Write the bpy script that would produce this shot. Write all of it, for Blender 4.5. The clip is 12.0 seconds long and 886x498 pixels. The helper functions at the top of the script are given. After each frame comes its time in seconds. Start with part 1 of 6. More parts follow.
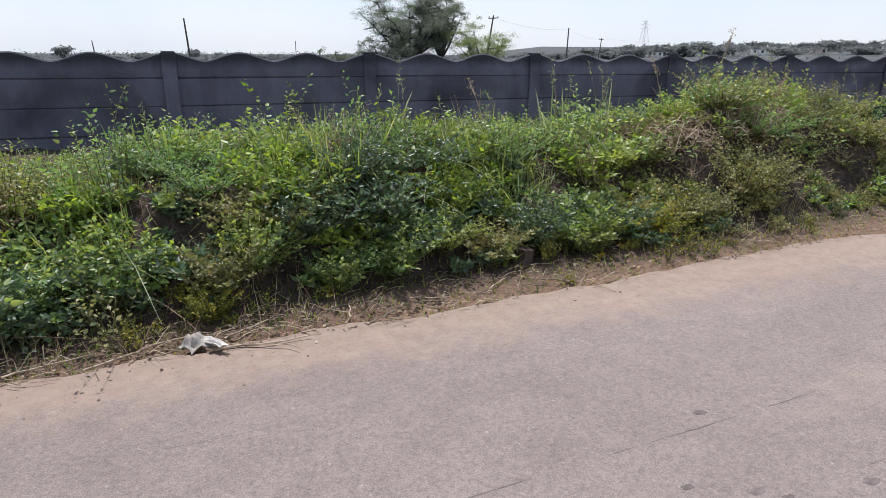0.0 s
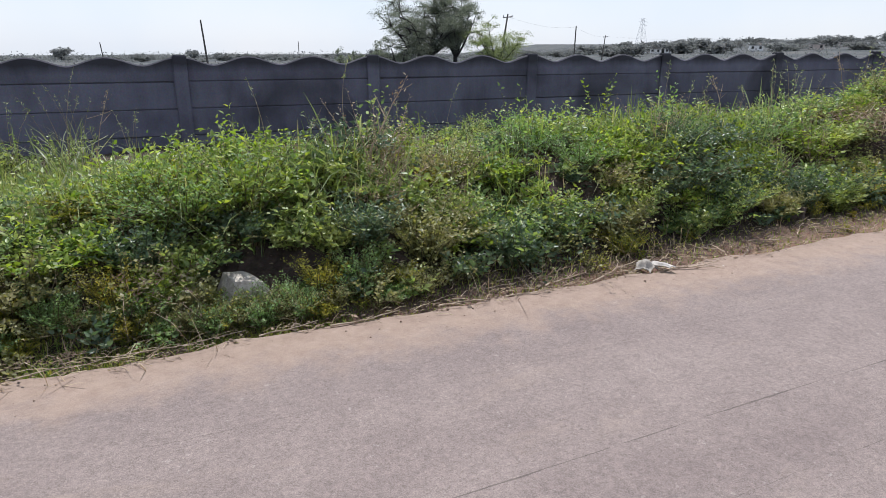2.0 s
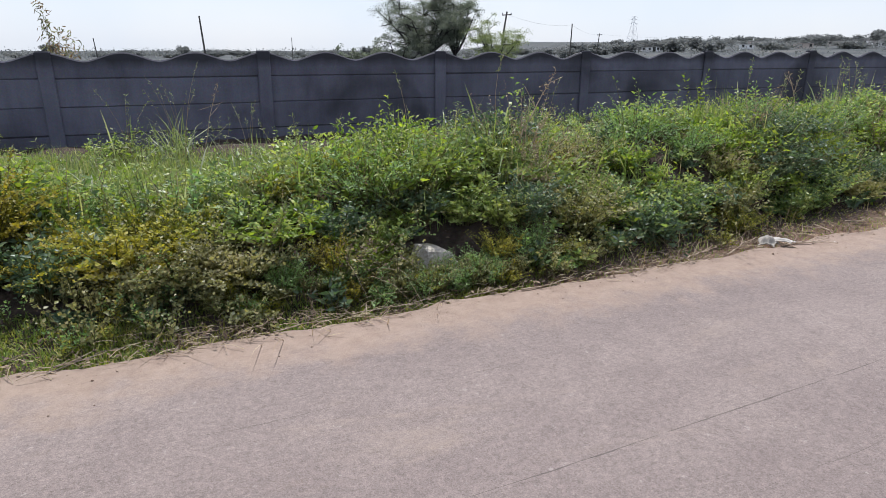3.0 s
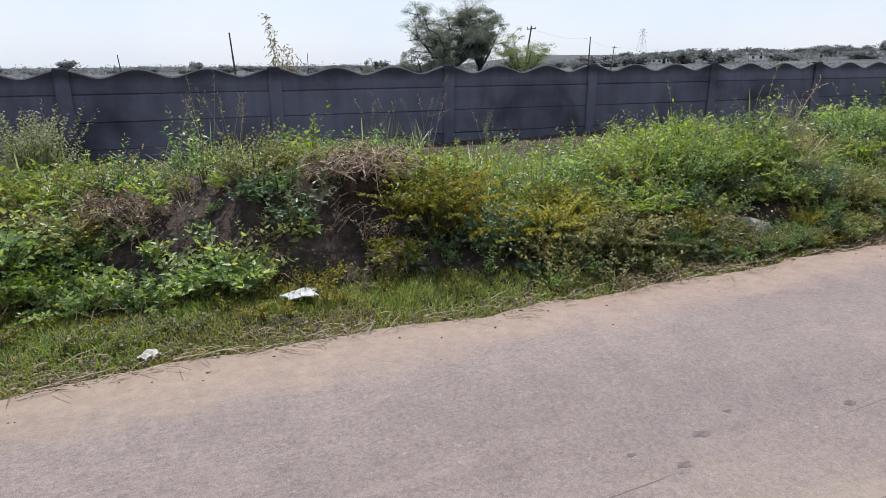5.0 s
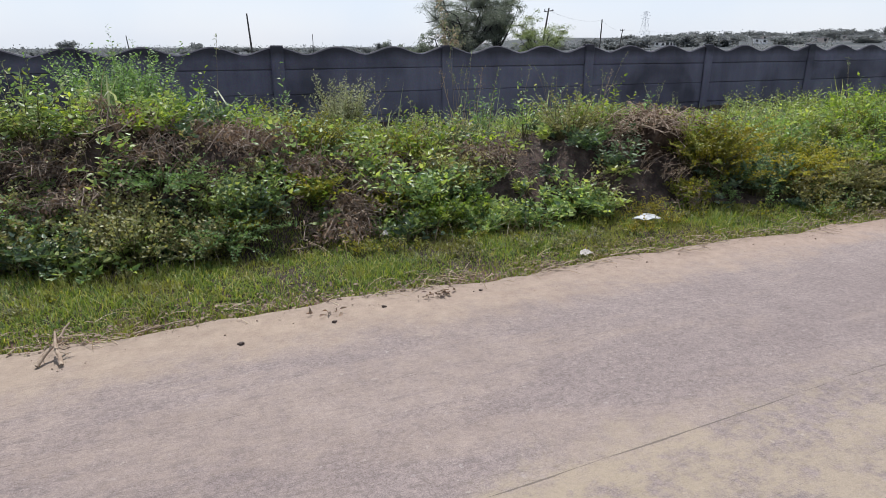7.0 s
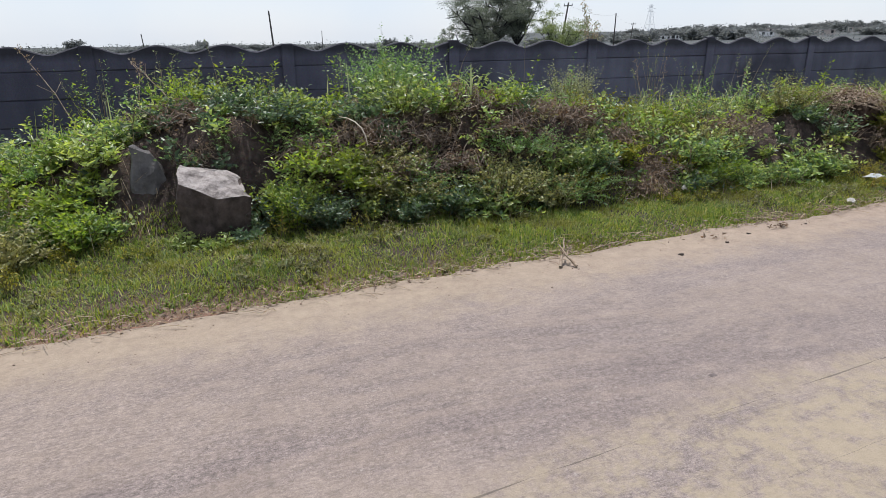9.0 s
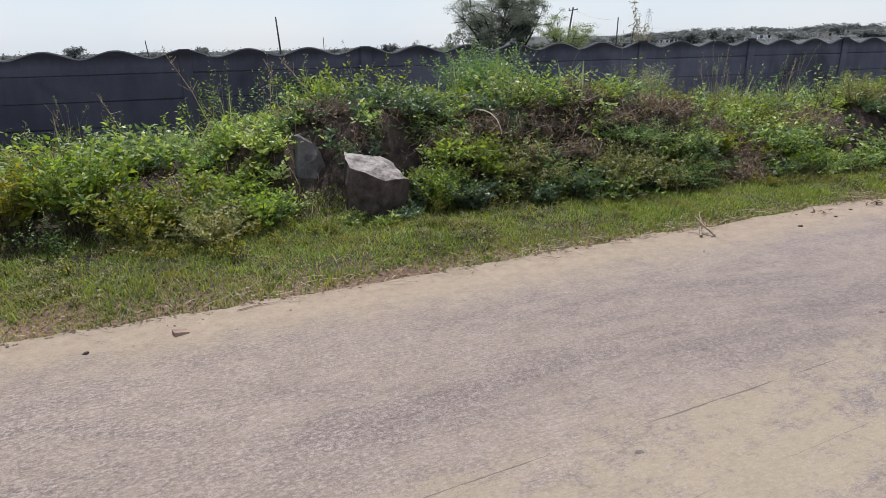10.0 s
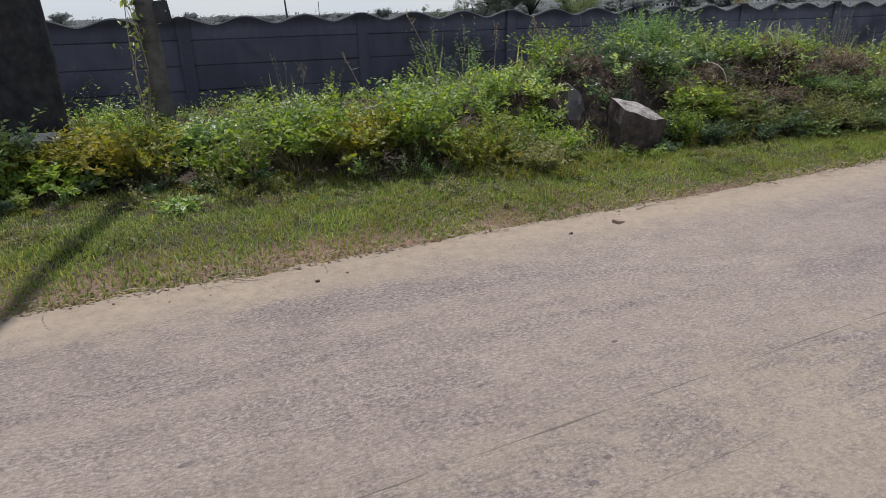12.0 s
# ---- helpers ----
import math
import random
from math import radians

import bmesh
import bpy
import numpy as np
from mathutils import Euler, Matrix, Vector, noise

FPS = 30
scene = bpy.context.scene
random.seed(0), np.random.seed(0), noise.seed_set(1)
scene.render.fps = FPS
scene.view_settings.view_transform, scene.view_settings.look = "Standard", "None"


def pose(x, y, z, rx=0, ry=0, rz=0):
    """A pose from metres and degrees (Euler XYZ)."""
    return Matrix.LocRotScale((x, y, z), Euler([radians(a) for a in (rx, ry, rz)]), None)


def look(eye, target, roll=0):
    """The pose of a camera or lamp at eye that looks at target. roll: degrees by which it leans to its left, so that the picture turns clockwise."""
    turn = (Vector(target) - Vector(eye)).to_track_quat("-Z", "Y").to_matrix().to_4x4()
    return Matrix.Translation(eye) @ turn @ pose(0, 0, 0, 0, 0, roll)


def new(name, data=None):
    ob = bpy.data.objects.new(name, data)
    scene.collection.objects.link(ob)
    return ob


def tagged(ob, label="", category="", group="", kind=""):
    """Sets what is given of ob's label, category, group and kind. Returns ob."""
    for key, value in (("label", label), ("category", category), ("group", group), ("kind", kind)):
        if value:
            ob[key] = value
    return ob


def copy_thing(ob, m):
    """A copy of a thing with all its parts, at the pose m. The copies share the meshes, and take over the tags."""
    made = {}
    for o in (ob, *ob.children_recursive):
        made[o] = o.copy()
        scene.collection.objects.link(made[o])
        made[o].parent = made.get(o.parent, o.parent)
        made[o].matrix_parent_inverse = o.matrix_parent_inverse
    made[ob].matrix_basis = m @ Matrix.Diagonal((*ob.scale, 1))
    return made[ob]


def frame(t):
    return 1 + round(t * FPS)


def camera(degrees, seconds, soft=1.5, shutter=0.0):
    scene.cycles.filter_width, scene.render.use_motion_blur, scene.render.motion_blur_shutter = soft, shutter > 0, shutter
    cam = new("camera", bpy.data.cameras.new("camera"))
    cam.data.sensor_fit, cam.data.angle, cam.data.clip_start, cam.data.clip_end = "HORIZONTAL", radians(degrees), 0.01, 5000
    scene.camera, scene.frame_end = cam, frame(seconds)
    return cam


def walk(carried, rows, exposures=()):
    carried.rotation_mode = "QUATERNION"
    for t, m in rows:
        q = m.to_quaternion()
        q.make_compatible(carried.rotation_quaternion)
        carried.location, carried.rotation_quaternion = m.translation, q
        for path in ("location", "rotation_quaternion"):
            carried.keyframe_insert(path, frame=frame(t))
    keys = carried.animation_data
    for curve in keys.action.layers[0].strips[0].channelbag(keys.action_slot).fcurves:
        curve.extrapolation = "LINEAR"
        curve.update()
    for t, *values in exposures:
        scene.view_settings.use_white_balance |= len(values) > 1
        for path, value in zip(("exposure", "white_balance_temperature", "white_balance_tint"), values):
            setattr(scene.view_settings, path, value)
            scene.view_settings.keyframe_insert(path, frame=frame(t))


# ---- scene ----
# The road runs along x; the wall stands beyond the verge, towards +y.
cam = camera(70.0, 12.0, soft=0.75)
PATH = [
    (0.0, 0.000, 0.000, 1.173, 72.18, -0.51, -20.59),
    (0.5, -0.517, -0.012, 1.181, 71.14, -0.94, -20.89),
    (1.0, -1.049, -0.088, 1.194, 71.68, -0.55, -20.97),
    (1.5, -1.828, -0.166, 1.197, 71.75, -1.00, -20.97),
    (2.0, -2.381, -0.222, 1.215, 72.06, -0.05, -21.05),
    (2.5, -2.885, -0.247, 1.211, 71.16, -0.43, -21.09),
    (3.0, -3.408, -0.244, 1.208, 71.84, -0.28, -21.87),
    (3.2, -3.631, -0.246, 1.200, 72.46, -0.20, -21.46),
    (4.8, -5.404, -0.285, 1.190, 73.13, 0.25, -21.76),
    (5.0, -5.671, -0.292, 1.211, 72.99, 0.19, -21.32),
    (5.5, -6.165, -0.346, 1.182, 73.04, -0.39, -20.92),
    (6.0, -6.687, -0.394, 1.204, 72.57, -0.25, -21.07),
    (6.5, -7.448, -0.459, 1.185, 71.72, -0.13, -20.96),
    (7.0, -7.983, -0.502, 1.187, 71.52, -0.06, -21.46),
    (7.2, -8.233, -0.512, 1.173, 71.88, 0.07, -21.25),
    (8.8, -10.067, -0.660, 1.147, 70.84, -0.26, -21.22),
    (9.0, -10.337, -0.670, 1.187, 71.15, 0.45, -21.35),
    (9.5, -10.851, -0.739, 1.147, 70.98, -0.25, -21.58),
    (10.0, -11.398, -0.797, 1.166, 71.56, 0.76, -21.56),
    (10.5, -11.925, -0.834, 1.186, 69.70, 0.32, -21.62),
    (11.0, -12.712, -0.868, 1.178, 68.75, 0.25, -22.34),
    (11.5, -13.251, -0.905, 1.174, 69.06, 0.56, -22.64),
    (12.0, -13.763, -0.934, 1.193, 68.68, 0.95, -22.46),
]
walk(cam, [(t, pose(x, y, z, rx, ry, rz)) for t, x, y, z, rx, ry, rz in PATH],
     exposures=((0.0, 0.64, 6050, 13), (4.8, 0.62, 6050, 13), (7.2, 0.58, 6050, 13), (8.8, 0.56, 6100, 12), (10.5, 0.44, 6150, 11), (12.0, 0.29, 6100, 11)))

# ---- sky and sun ----
SUN_EL, SUN_AZ = 67.0, 12.5
world = bpy.data.worlds.new("hazy_sky")
scene.world = world
world.use_nodes = True
wn, wl = world.node_tree.nodes, world.node_tree.links
sky = wn.new("ShaderNodeTexSky")
sky.sky_type = "NISHITA"
sky.sun_disc = False
sky.sun_elevation = radians(SUN_EL)
sky.sun_rotation = radians(SUN_AZ)
sky.altitude = 500
sky.air_density = 1.0
sky.dust_density = 0.7
sky.ozone_density = 1.0
haze = wn.new("ShaderNodeHueSaturation")
haze.inputs["Saturation"].default_value = 0.65
wl.new(sky.outputs["Color"], haze.inputs["Color"])
# thin high cloud: a pale veil over the whole dome, slightly uneven
veil_at = wn.new("ShaderNodeTexCoord")
veil = wn.new("ShaderNodeTexNoise")
veil.inputs["Scale"].default_value = 3.0
veil.inputs["Detail"].default_value = 5.0
wl.new(veil_at.outputs["Generated"], veil.inputs["Vector"])
veil_tint = wn.new("ShaderNodeValToRGB")
veil_tint.color_ramp.elements[0].position, veil_tint.color_ramp.elements[0].color = 0.35, (0.84, 0.915, 1.0, 1)
veil_tint.color_ramp.elements[1].position, veil_tint.color_ramp.elements[1].color = 0.65, (0.97, 0.99, 1.0, 1)
wl.new(veil.outputs["Fac"], veil_tint.inputs["Fac"])
veil_gain = wn.new("ShaderNodeVectorMath")
veil_gain.operation = "SCALE"
veil_gain.inputs["Scale"].default_value = 4.8
wl.new(veil_tint.outputs["Color"], veil_gain.inputs[0])
veiled = wn.new("ShaderNodeMix")
veiled.data_type = "RGBA"
veil_dir = wn.new("ShaderNodeSeparateXYZ")
wl.new(veil_at.outputs["Generated"], veil_dir.inputs[0])
veil_depth = wn.new("ShaderNodeMapRange")
veil_depth.inputs["From Min"].default_value = 0.05
veil_depth.inputs["From Max"].default_value = 0.75
veil_depth.inputs["To Min"].default_value = 0.8
veil_depth.inputs["To Max"].default_value = 0.32
wl.new(veil_dir.outputs[2], veil_depth.inputs["Value"])
wl.new(veil_depth.outputs[0], veiled.inputs[0])
wl.new(haze.outputs["Color"], veiled.inputs[6])
wl.new(veil_gain.outputs[0], veiled.inputs[7])
wl.new(veiled.outputs[2], wn["Background"].inputs["Color"])
wn["Background"].inputs["Strength"].default_value = 0.115

sun_from = Vector((math.sin(radians(SUN_AZ)), math.cos(radians(SUN_AZ)), math.tan(radians(SUN_EL))))
sun = new("sun", bpy.data.lights.new("sun", "SUN"))
sun.data.energy = 3.35
sun.data.angle = radians(0.6)
sun.data.color = (1.0, 0.95, 0.87)
sun.matrix_world = look(sun_from * 20, (0, 0, 0))


# ---- materials ----
def material(name):
    m = bpy.data.materials.new(name)
    m.use_nodes = True
    m.cycles.use_transparent_shadow = False
    return m, m.node_tree.nodes, m.node_tree.links, m.node_tree.nodes["Principled BSDF"]


def ramp(nodes, stops):
    r = nodes.new("ShaderNodeValToRGB")
    e = r.color_ramp.elements
    while len(e) < len(stops):
        e.new(0.5)
    for k, (at, c) in enumerate(stops):
        e[k].position, e[k].color = at, (*c, 1)
    return r


def noise_tex(nodes, links, scale, detail=4.0, rough=0.6, vec=None, dist=0.0):
    n = nodes.new("ShaderNodeTexNoise")
    n.inputs["Scale"].default_value = scale
    n.inputs["Detail"].default_value = detail
    n.inputs["Roughness"].default_value = rough
    n.inputs["Distortion"].default_value = dist
    if vec is not None:
        links.new(vec, n.inputs["Vector"])
    return n


def mix_col(nodes, links, fac, a, b, kind="MIX"):
    m = nodes.new("ShaderNodeMix")
    m.data_type, m.blend_type = "RGBA", kind
    for sock, v in ((m.inputs[0], fac), (m.inputs[6], a), (m.inputs[7], b)):
        if isinstance(v, (int, float)):
            sock.default_value = v
        elif isinstance(v, tuple):
            sock.default_value = (*v, 1)
        else:
            links.new(v, sock)
    return m.outputs[2]


def maths(nodes, links, op, a, b=0.0, c=0.0):
    m = nodes.new("ShaderNodeMath")
    m.operation = op
    for k, v in enumerate((a, b, c)):
        if isinstance(v, (int, float)):
            m.inputs[k].default_value = v
        else:
            links.new(v, m.inputs[k])
    return m.outputs[0]


def position(nodes):
    return nodes.new("ShaderNodeNewGeometry").outputs["Position"]


def bump(nodes, links, height, strength, distance, bsdf):
    b = nodes.new("ShaderNodeBump")
    b.inputs["Strength"].default_value = strength
    b.inputs["Distance"].default_value = distance
    links.new(height, b.inputs["Height"])
    links.new(b.outputs["Normal"], bsdf.inputs["Normal"])


def leaf_material(name, stops, glow, share=0.45, rough=0.45, patch=None, patch_scale=1.6, spec=0.5, dust=0.16):
    """Thin leaves: each one its own tint, light passes through them."""
    m, n, l, p = material(name)
    geo = n.new("ShaderNodeNewGeometry")
    r = ramp(n, stops)
    l.new(geo.outputs["Random Per Island"], r.inputs["Fac"])
    col = r.outputs["Color"]
    if patch:
        nz = noise_tex(n, l, patch_scale, 3, 0.55, geo.outputs["Position"])
        pr = ramp(n, ((0.48, (0, 0, 0)), (0.66, (1, 1, 1))))
        l.new(nz.outputs["Fac"], pr.inputs["Fac"])
        col = mix_col(n, l, maths(n, l, "MULTIPLY", pr.outputs["Color"], 0.75), col, patch)
    # roadside dust, and plants of slightly different age
    film = noise_tex(n, l, 3.5, 3, 0.6, geo.outputs["Position"])
    col = mix_col(n, l, maths(n, l, "MULTIPLY", film.outputs["Fac"], dust * 2), col, (0.3, 0.275, 0.235))
    age = n.new("ShaderNodeHueSaturation")
    patchy = noise_tex(n, l, 2.1, 2, 0.5, geo.outputs["Position"])
    oi = n.new("ShaderNodeObjectInfo")
    l.new(maths(n, l, "MULTIPLY_ADD", patchy.outputs["Fac"], 0.9, maths(n, l, "MULTIPLY_ADD", oi.outputs["Random"], 0.3, 0.45)), age.inputs["Value"])
    l.new(col, age.inputs["Color"])
    col = age.outputs["Color"]
    fine = noise_tex(n, l, 90.0, 2, 0.6, geo.outputs["Position"])
    col = mix_col(n, l, 0.35, col, mix_col(n, l, 1.0, col, fine.outputs["Color"], "MULTIPLY"))
    l.new(col, p.inputs["Base Color"])
    p.inputs["Roughness"].default_value = rough
    p.inputs["Specular IOR Level"].default_value = spec
    tr = n.new("ShaderNodeBsdfTranslucent")
    l.new(mix_col(n, l, 1.0, col, glow, "MULTIPLY"), tr.inputs["Color"])
    mx = n.new("ShaderNodeMixShader")
    mx.inputs[0].default_value = share
    l.new(p.outputs[0], mx.inputs[1])
    l.new(tr.outputs[0], mx.inputs[2])
    l.new(mx.outputs[0], n["Material Output"].inputs["Surface"])
    return m


def plain_material(name, a, b, scale, rough=0.8, bump_scale=0.0, bump_depth=0.0, metal=0.0, spec=0.3, low=0.35, high=0.68):
    m, n, l, p = material(name)
    pos = n.new("ShaderNodeTexCoord").outputs["Object"]
    nz = noise_tex(n, l, scale, 6, 0.65, pos)
    r = ramp(n, ((low, a), (high, b)))
    l.new(nz.outputs["Fac"], r.inputs["Fac"])
    oi = n.new("ShaderNodeObjectInfo")
    v = maths(n, l, "MULTIPLY_ADD", oi.outputs["Random"], 0.3, 0.85)
    hs = n.new("ShaderNodeHueSaturation")
    l.new(v, hs.inputs["Value"])
    l.new(r.outputs["Color"], hs.inputs["Color"])
    l.new(hs.outputs["Color"], p.inputs["Base Color"])
    p.inputs["Roughness"].default_value = rough
    p.inputs["Metallic"].default_value = metal
    p.inputs["Specular IOR Level"].default_value = spec
    if bump_scale:
        bz = noise_tex(n, l, bump_scale, 8, 0.7, pos)
        bump(n, l, bz.outputs["Fac"], 0.8, bump_depth, p)
    return m


GREEN = leaf_material("green_leaf", ((0.0, (0.07, 0.14, 0.058)), (0.35, (0.145, 0.245, 0.082)), (0.7, (0.255, 0.36, 0.105)), (1.0, (0.42, 0.47, 0.17))), (1.8, 1.8, 0.85), 0.42, 0.4, (0.36, 0.4, 0.1), spec=0.5, dust=0.08)
DEEP = leaf_material("deep_green_leaf", ((0.0, (0.038, 0.075, 0.044)), (0.5, (0.08, 0.14, 0.072)), (0.9, (0.15, 0.215, 0.11)), (1.0, (0.29, 0.35, 0.22))), (1.5, 1.65, 0.95), 0.38, 0.38, spec=0.5, dust=0.06)
OLIVE = leaf_material("olive_leaf", ((0.0, (0.10, 0.125, 0.045)), (0.5, (0.22, 0.235, 0.075)), (0.85, (0.31, 0.31, 0.1)), (1.0, (0.37, 0.33, 0.13))), (1.65, 1.65, 0.8), 0.36, 0.45, (0.35, 0.31, 0.13), spec=0.45)
YELLOW = leaf_material("yellow_green_leaf", ((0.0, (0.09, 0.125, 0.02)), (0.5, (0.205, 0.235, 0.032)), (1.0, (0.42, 0.38, 0.045))), (1.7, 1.65, 0.55), 0.38, 0.5, (0.38, 0.3, 0.035), spec=0.3, dust=0.05)
LIME = leaf_material("lime_green_leaf", ((0.0, (0.085, 0.16, 0.03)), (0.5, (0.2, 0.295, 0.048)), (1.0, (0.39, 0.455, 0.08))), (1.7, 1.75, 0.6), 0.42, 0.5, (0.21, 0.25, 0.05), 2.2, spec=0.3, dust=0.03)
FEATHER = leaf_material("feathery_leaf", ((0.0, (0.115, 0.225, 0.07)), (1.0, (0.27, 0.42, 0.14))), (1.45, 1.65, 0.75), 0.45, 0.5)
GREYISH = leaf_material("grey_green_leaf", ((0.0, (0.2, 0.235, 0.12)), (1.0, (0.42, 0.44, 0.26))), (1.4, 1.4, 0.9), 0.4, 0.6)
BLADE = leaf_material("grass_blade", ((0.0, (0.13, 0.21, 0.045)), (0.6, (0.24, 0.33, 0.08)), (0.9, (0.38, 0.42, 0.16)), (1.0, (0.58, 0.54, 0.33))), (1.6, 1.6, 0.75), 0.45, 0.4)
REED = leaf_material("reed_blade", ((0.0, (0.13, 0.18, 0.075)), (0.6, (0.24, 0.3, 0.14)), (1.0, (0.44, 0.47, 0.3))), (1.4, 1.45, 0.9), 0.42, 0.45)
TURF = leaf_material("verge_grass_blade", ((0.0, (0.085, 0.15, 0.03)), (0.5, (0.185, 0.255, 0.045)), (0.85, (0.3, 0.32, 0.07)), (1.0, (0.45, 0.39, 0.16))), (1.55, 1.6, 0.6), 0.42, 0.6, (0.25, 0.232, 0.06), 2.6, dust=0.04)
STRAW = leaf_material("dry_straw", ((0.0, (0.2, 0.13, 0.08)), (0.5, (0.4, 0.31, 0.19)), (1.0, (0.64, 0.53, 0.37))), (1.2, 1.0, 0.7), 0.2, 0.7, spec=0.3)
DEADLEAF = leaf_material("dead_leaf", ((0.0, (0.11, 0.075, 0.055)), (0.5, (0.23, 0.165, 0.115)), (1.0, (0.42, 0.32, 0.22))), (1.2, 0.9, 0.6), 0.2, 0.75, spec=0.2)
# far leaves paled and blued in colour to stand for distance haze
FARLEAF = leaf_material("hazed_far_leaf", ((0.0, (0.155, 0.172, 0.182)), (0.6, (0.21, 0.228, 0.236)), (1.0, (0.27, 0.29, 0.29))), (1.2, 1.2, 1.1), 0.4, 0.7, spec=0.3)
# lightened towards blue-grey: the acacias' haze is put into this colour
CROWN = leaf_material("tree_leaf", ((0.0, (0.115, 0.14, 0.128)), (0.6, (0.175, 0.205, 0.18)), (1.0, (0.26, 0.285, 0.225))), (1.4, 1.5, 1.05), 0.45, 0.5)
CROWN_PALE = leaf_material("pale_tree_leaf", ((0.0, (0.13, 0.19, 0.08)), (1.0, (0.28, 0.35, 0.16))), (1.5, 1.5, 0.8), 0.45, 0.55)
STEM = plain_material("green_stem", (0.07, 0.08, 0.03), (0.16, 0.13, 0.06), 30, 0.7)
BROWNTWIG = plain_material("brown_dead_twig", (0.13, 0.1, 0.08), (0.36, 0.29, 0.225), 20, 0.85)
TWIG = plain_material("dry_twig", (0.25, 0.18, 0.125), (0.54, 0.44, 0.33), 20, 0.8)
PALEREED = plain_material("bleached_reed", (0.46, 0.39, 0.3), (0.66, 0.58, 0.47), 25, 0.7)
BARK = plain_material("dark_bark", (0.016, 0.016, 0.019), (0.055, 0.052, 0.054), 9, 0.9, 25, 0.02)
POLEWOOD = plain_material("weathered_pole_wood", (0.05, 0.046, 0.043), (0.13, 0.118, 0.105), 6, 0.85, 40, 0.004)
FARPOLE = plain_material("far_pole_wood", (0.06, 0.055, 0.05), (0.12, 0.11, 0.10), 3, 0.85)
STEEL = plain_material("grey_steel", (0.3, 0.31, 0.33), (0.42, 0.43, 0.45), 2, 0.5, metal=0.6)
# pylon steel, its haze painted in as a paler grey
GALV = plain_material("hazed_galvanised_steel", (0.5, 0.52, 0.55), (0.62, 0.64, 0.67), 2, 0.6)
BOXMETAL = plain_material("dark_painted_metal", (0.02, 0.022, 0.028), (0.05, 0.05, 0.055), 8, 0.5)
# darkened to hold the shade of the boulder's front; small stones share it
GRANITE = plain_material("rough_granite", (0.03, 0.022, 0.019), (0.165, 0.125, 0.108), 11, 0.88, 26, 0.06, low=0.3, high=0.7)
# the same granite, paled to carry sunlight on the boulder's top
SUNLIT_GRANITE = plain_material("sunlit_granite", (0.12, 0.1, 0.092), (0.44, 0.395, 0.37), 14, 0.9, 34, 0.04, low=0.32, high=0.6)
GREYSTONE = plain_material("grey_granite", (0.085, 0.078, 0.076), (0.24, 0.225, 0.22), 8, 0.85, 28, 0.02, low=0.3, high=0.7)
LUMP = plain_material("broken_concrete", (0.3, 0.265, 0.23), (0.62, 0.57, 0.5), 16, 0.9, 35, 0.03)
CLOD = plain_material("dark_earth_clod", (0.03, 0.021, 0.016), (0.13, 0.092, 0.068), 14, 0.95, 40, 0.03, spec=0.1)
PLASTIC = plain_material("white_plastic", (0.34, 0.36, 0.36), (0.58, 0.59, 0.59), 30, 0.35, spec=0.5)
PAPER = plain_material("dirty_paper", (0.36, 0.33, 0.29), (0.6, 0.57, 0.53), 14, 0.8)
GREYCARD = plain_material("grey_cardboard", (0.2, 0.19, 0.17), (0.36, 0.33, 0.29), 14, 0.85)
TAR = plain_material("old_tar", (0.1, 0.08, 0.075), (0.19, 0.155, 0.145), 40, 0.8)
PEBBLE = plain_material("reddish_pebble", (0.2, 0.13, 0.095), (0.42, 0.32, 0.25), 7, 0.9)
PLASTER = plain_material("far_plaster", (0.66, 0.65, 0.64), (0.84, 0.83, 0.81), 0.4, 0.85)
PLASTER_WARM = plain_material("far_warm_plaster", (0.5, 0.42, 0.37), (0.62, 0.54, 0.48), 0.4, 0.85)
ROOFING = plain_material("far_roofing", (0.22, 0.2, 0.195), (0.42, 0.4, 0.38), 0.6, 0.8)
DARKGLASS = plain_material("far_window", (0.02, 0.022, 0.025), (0.05, 0.05, 0.055), 1, 0.2)


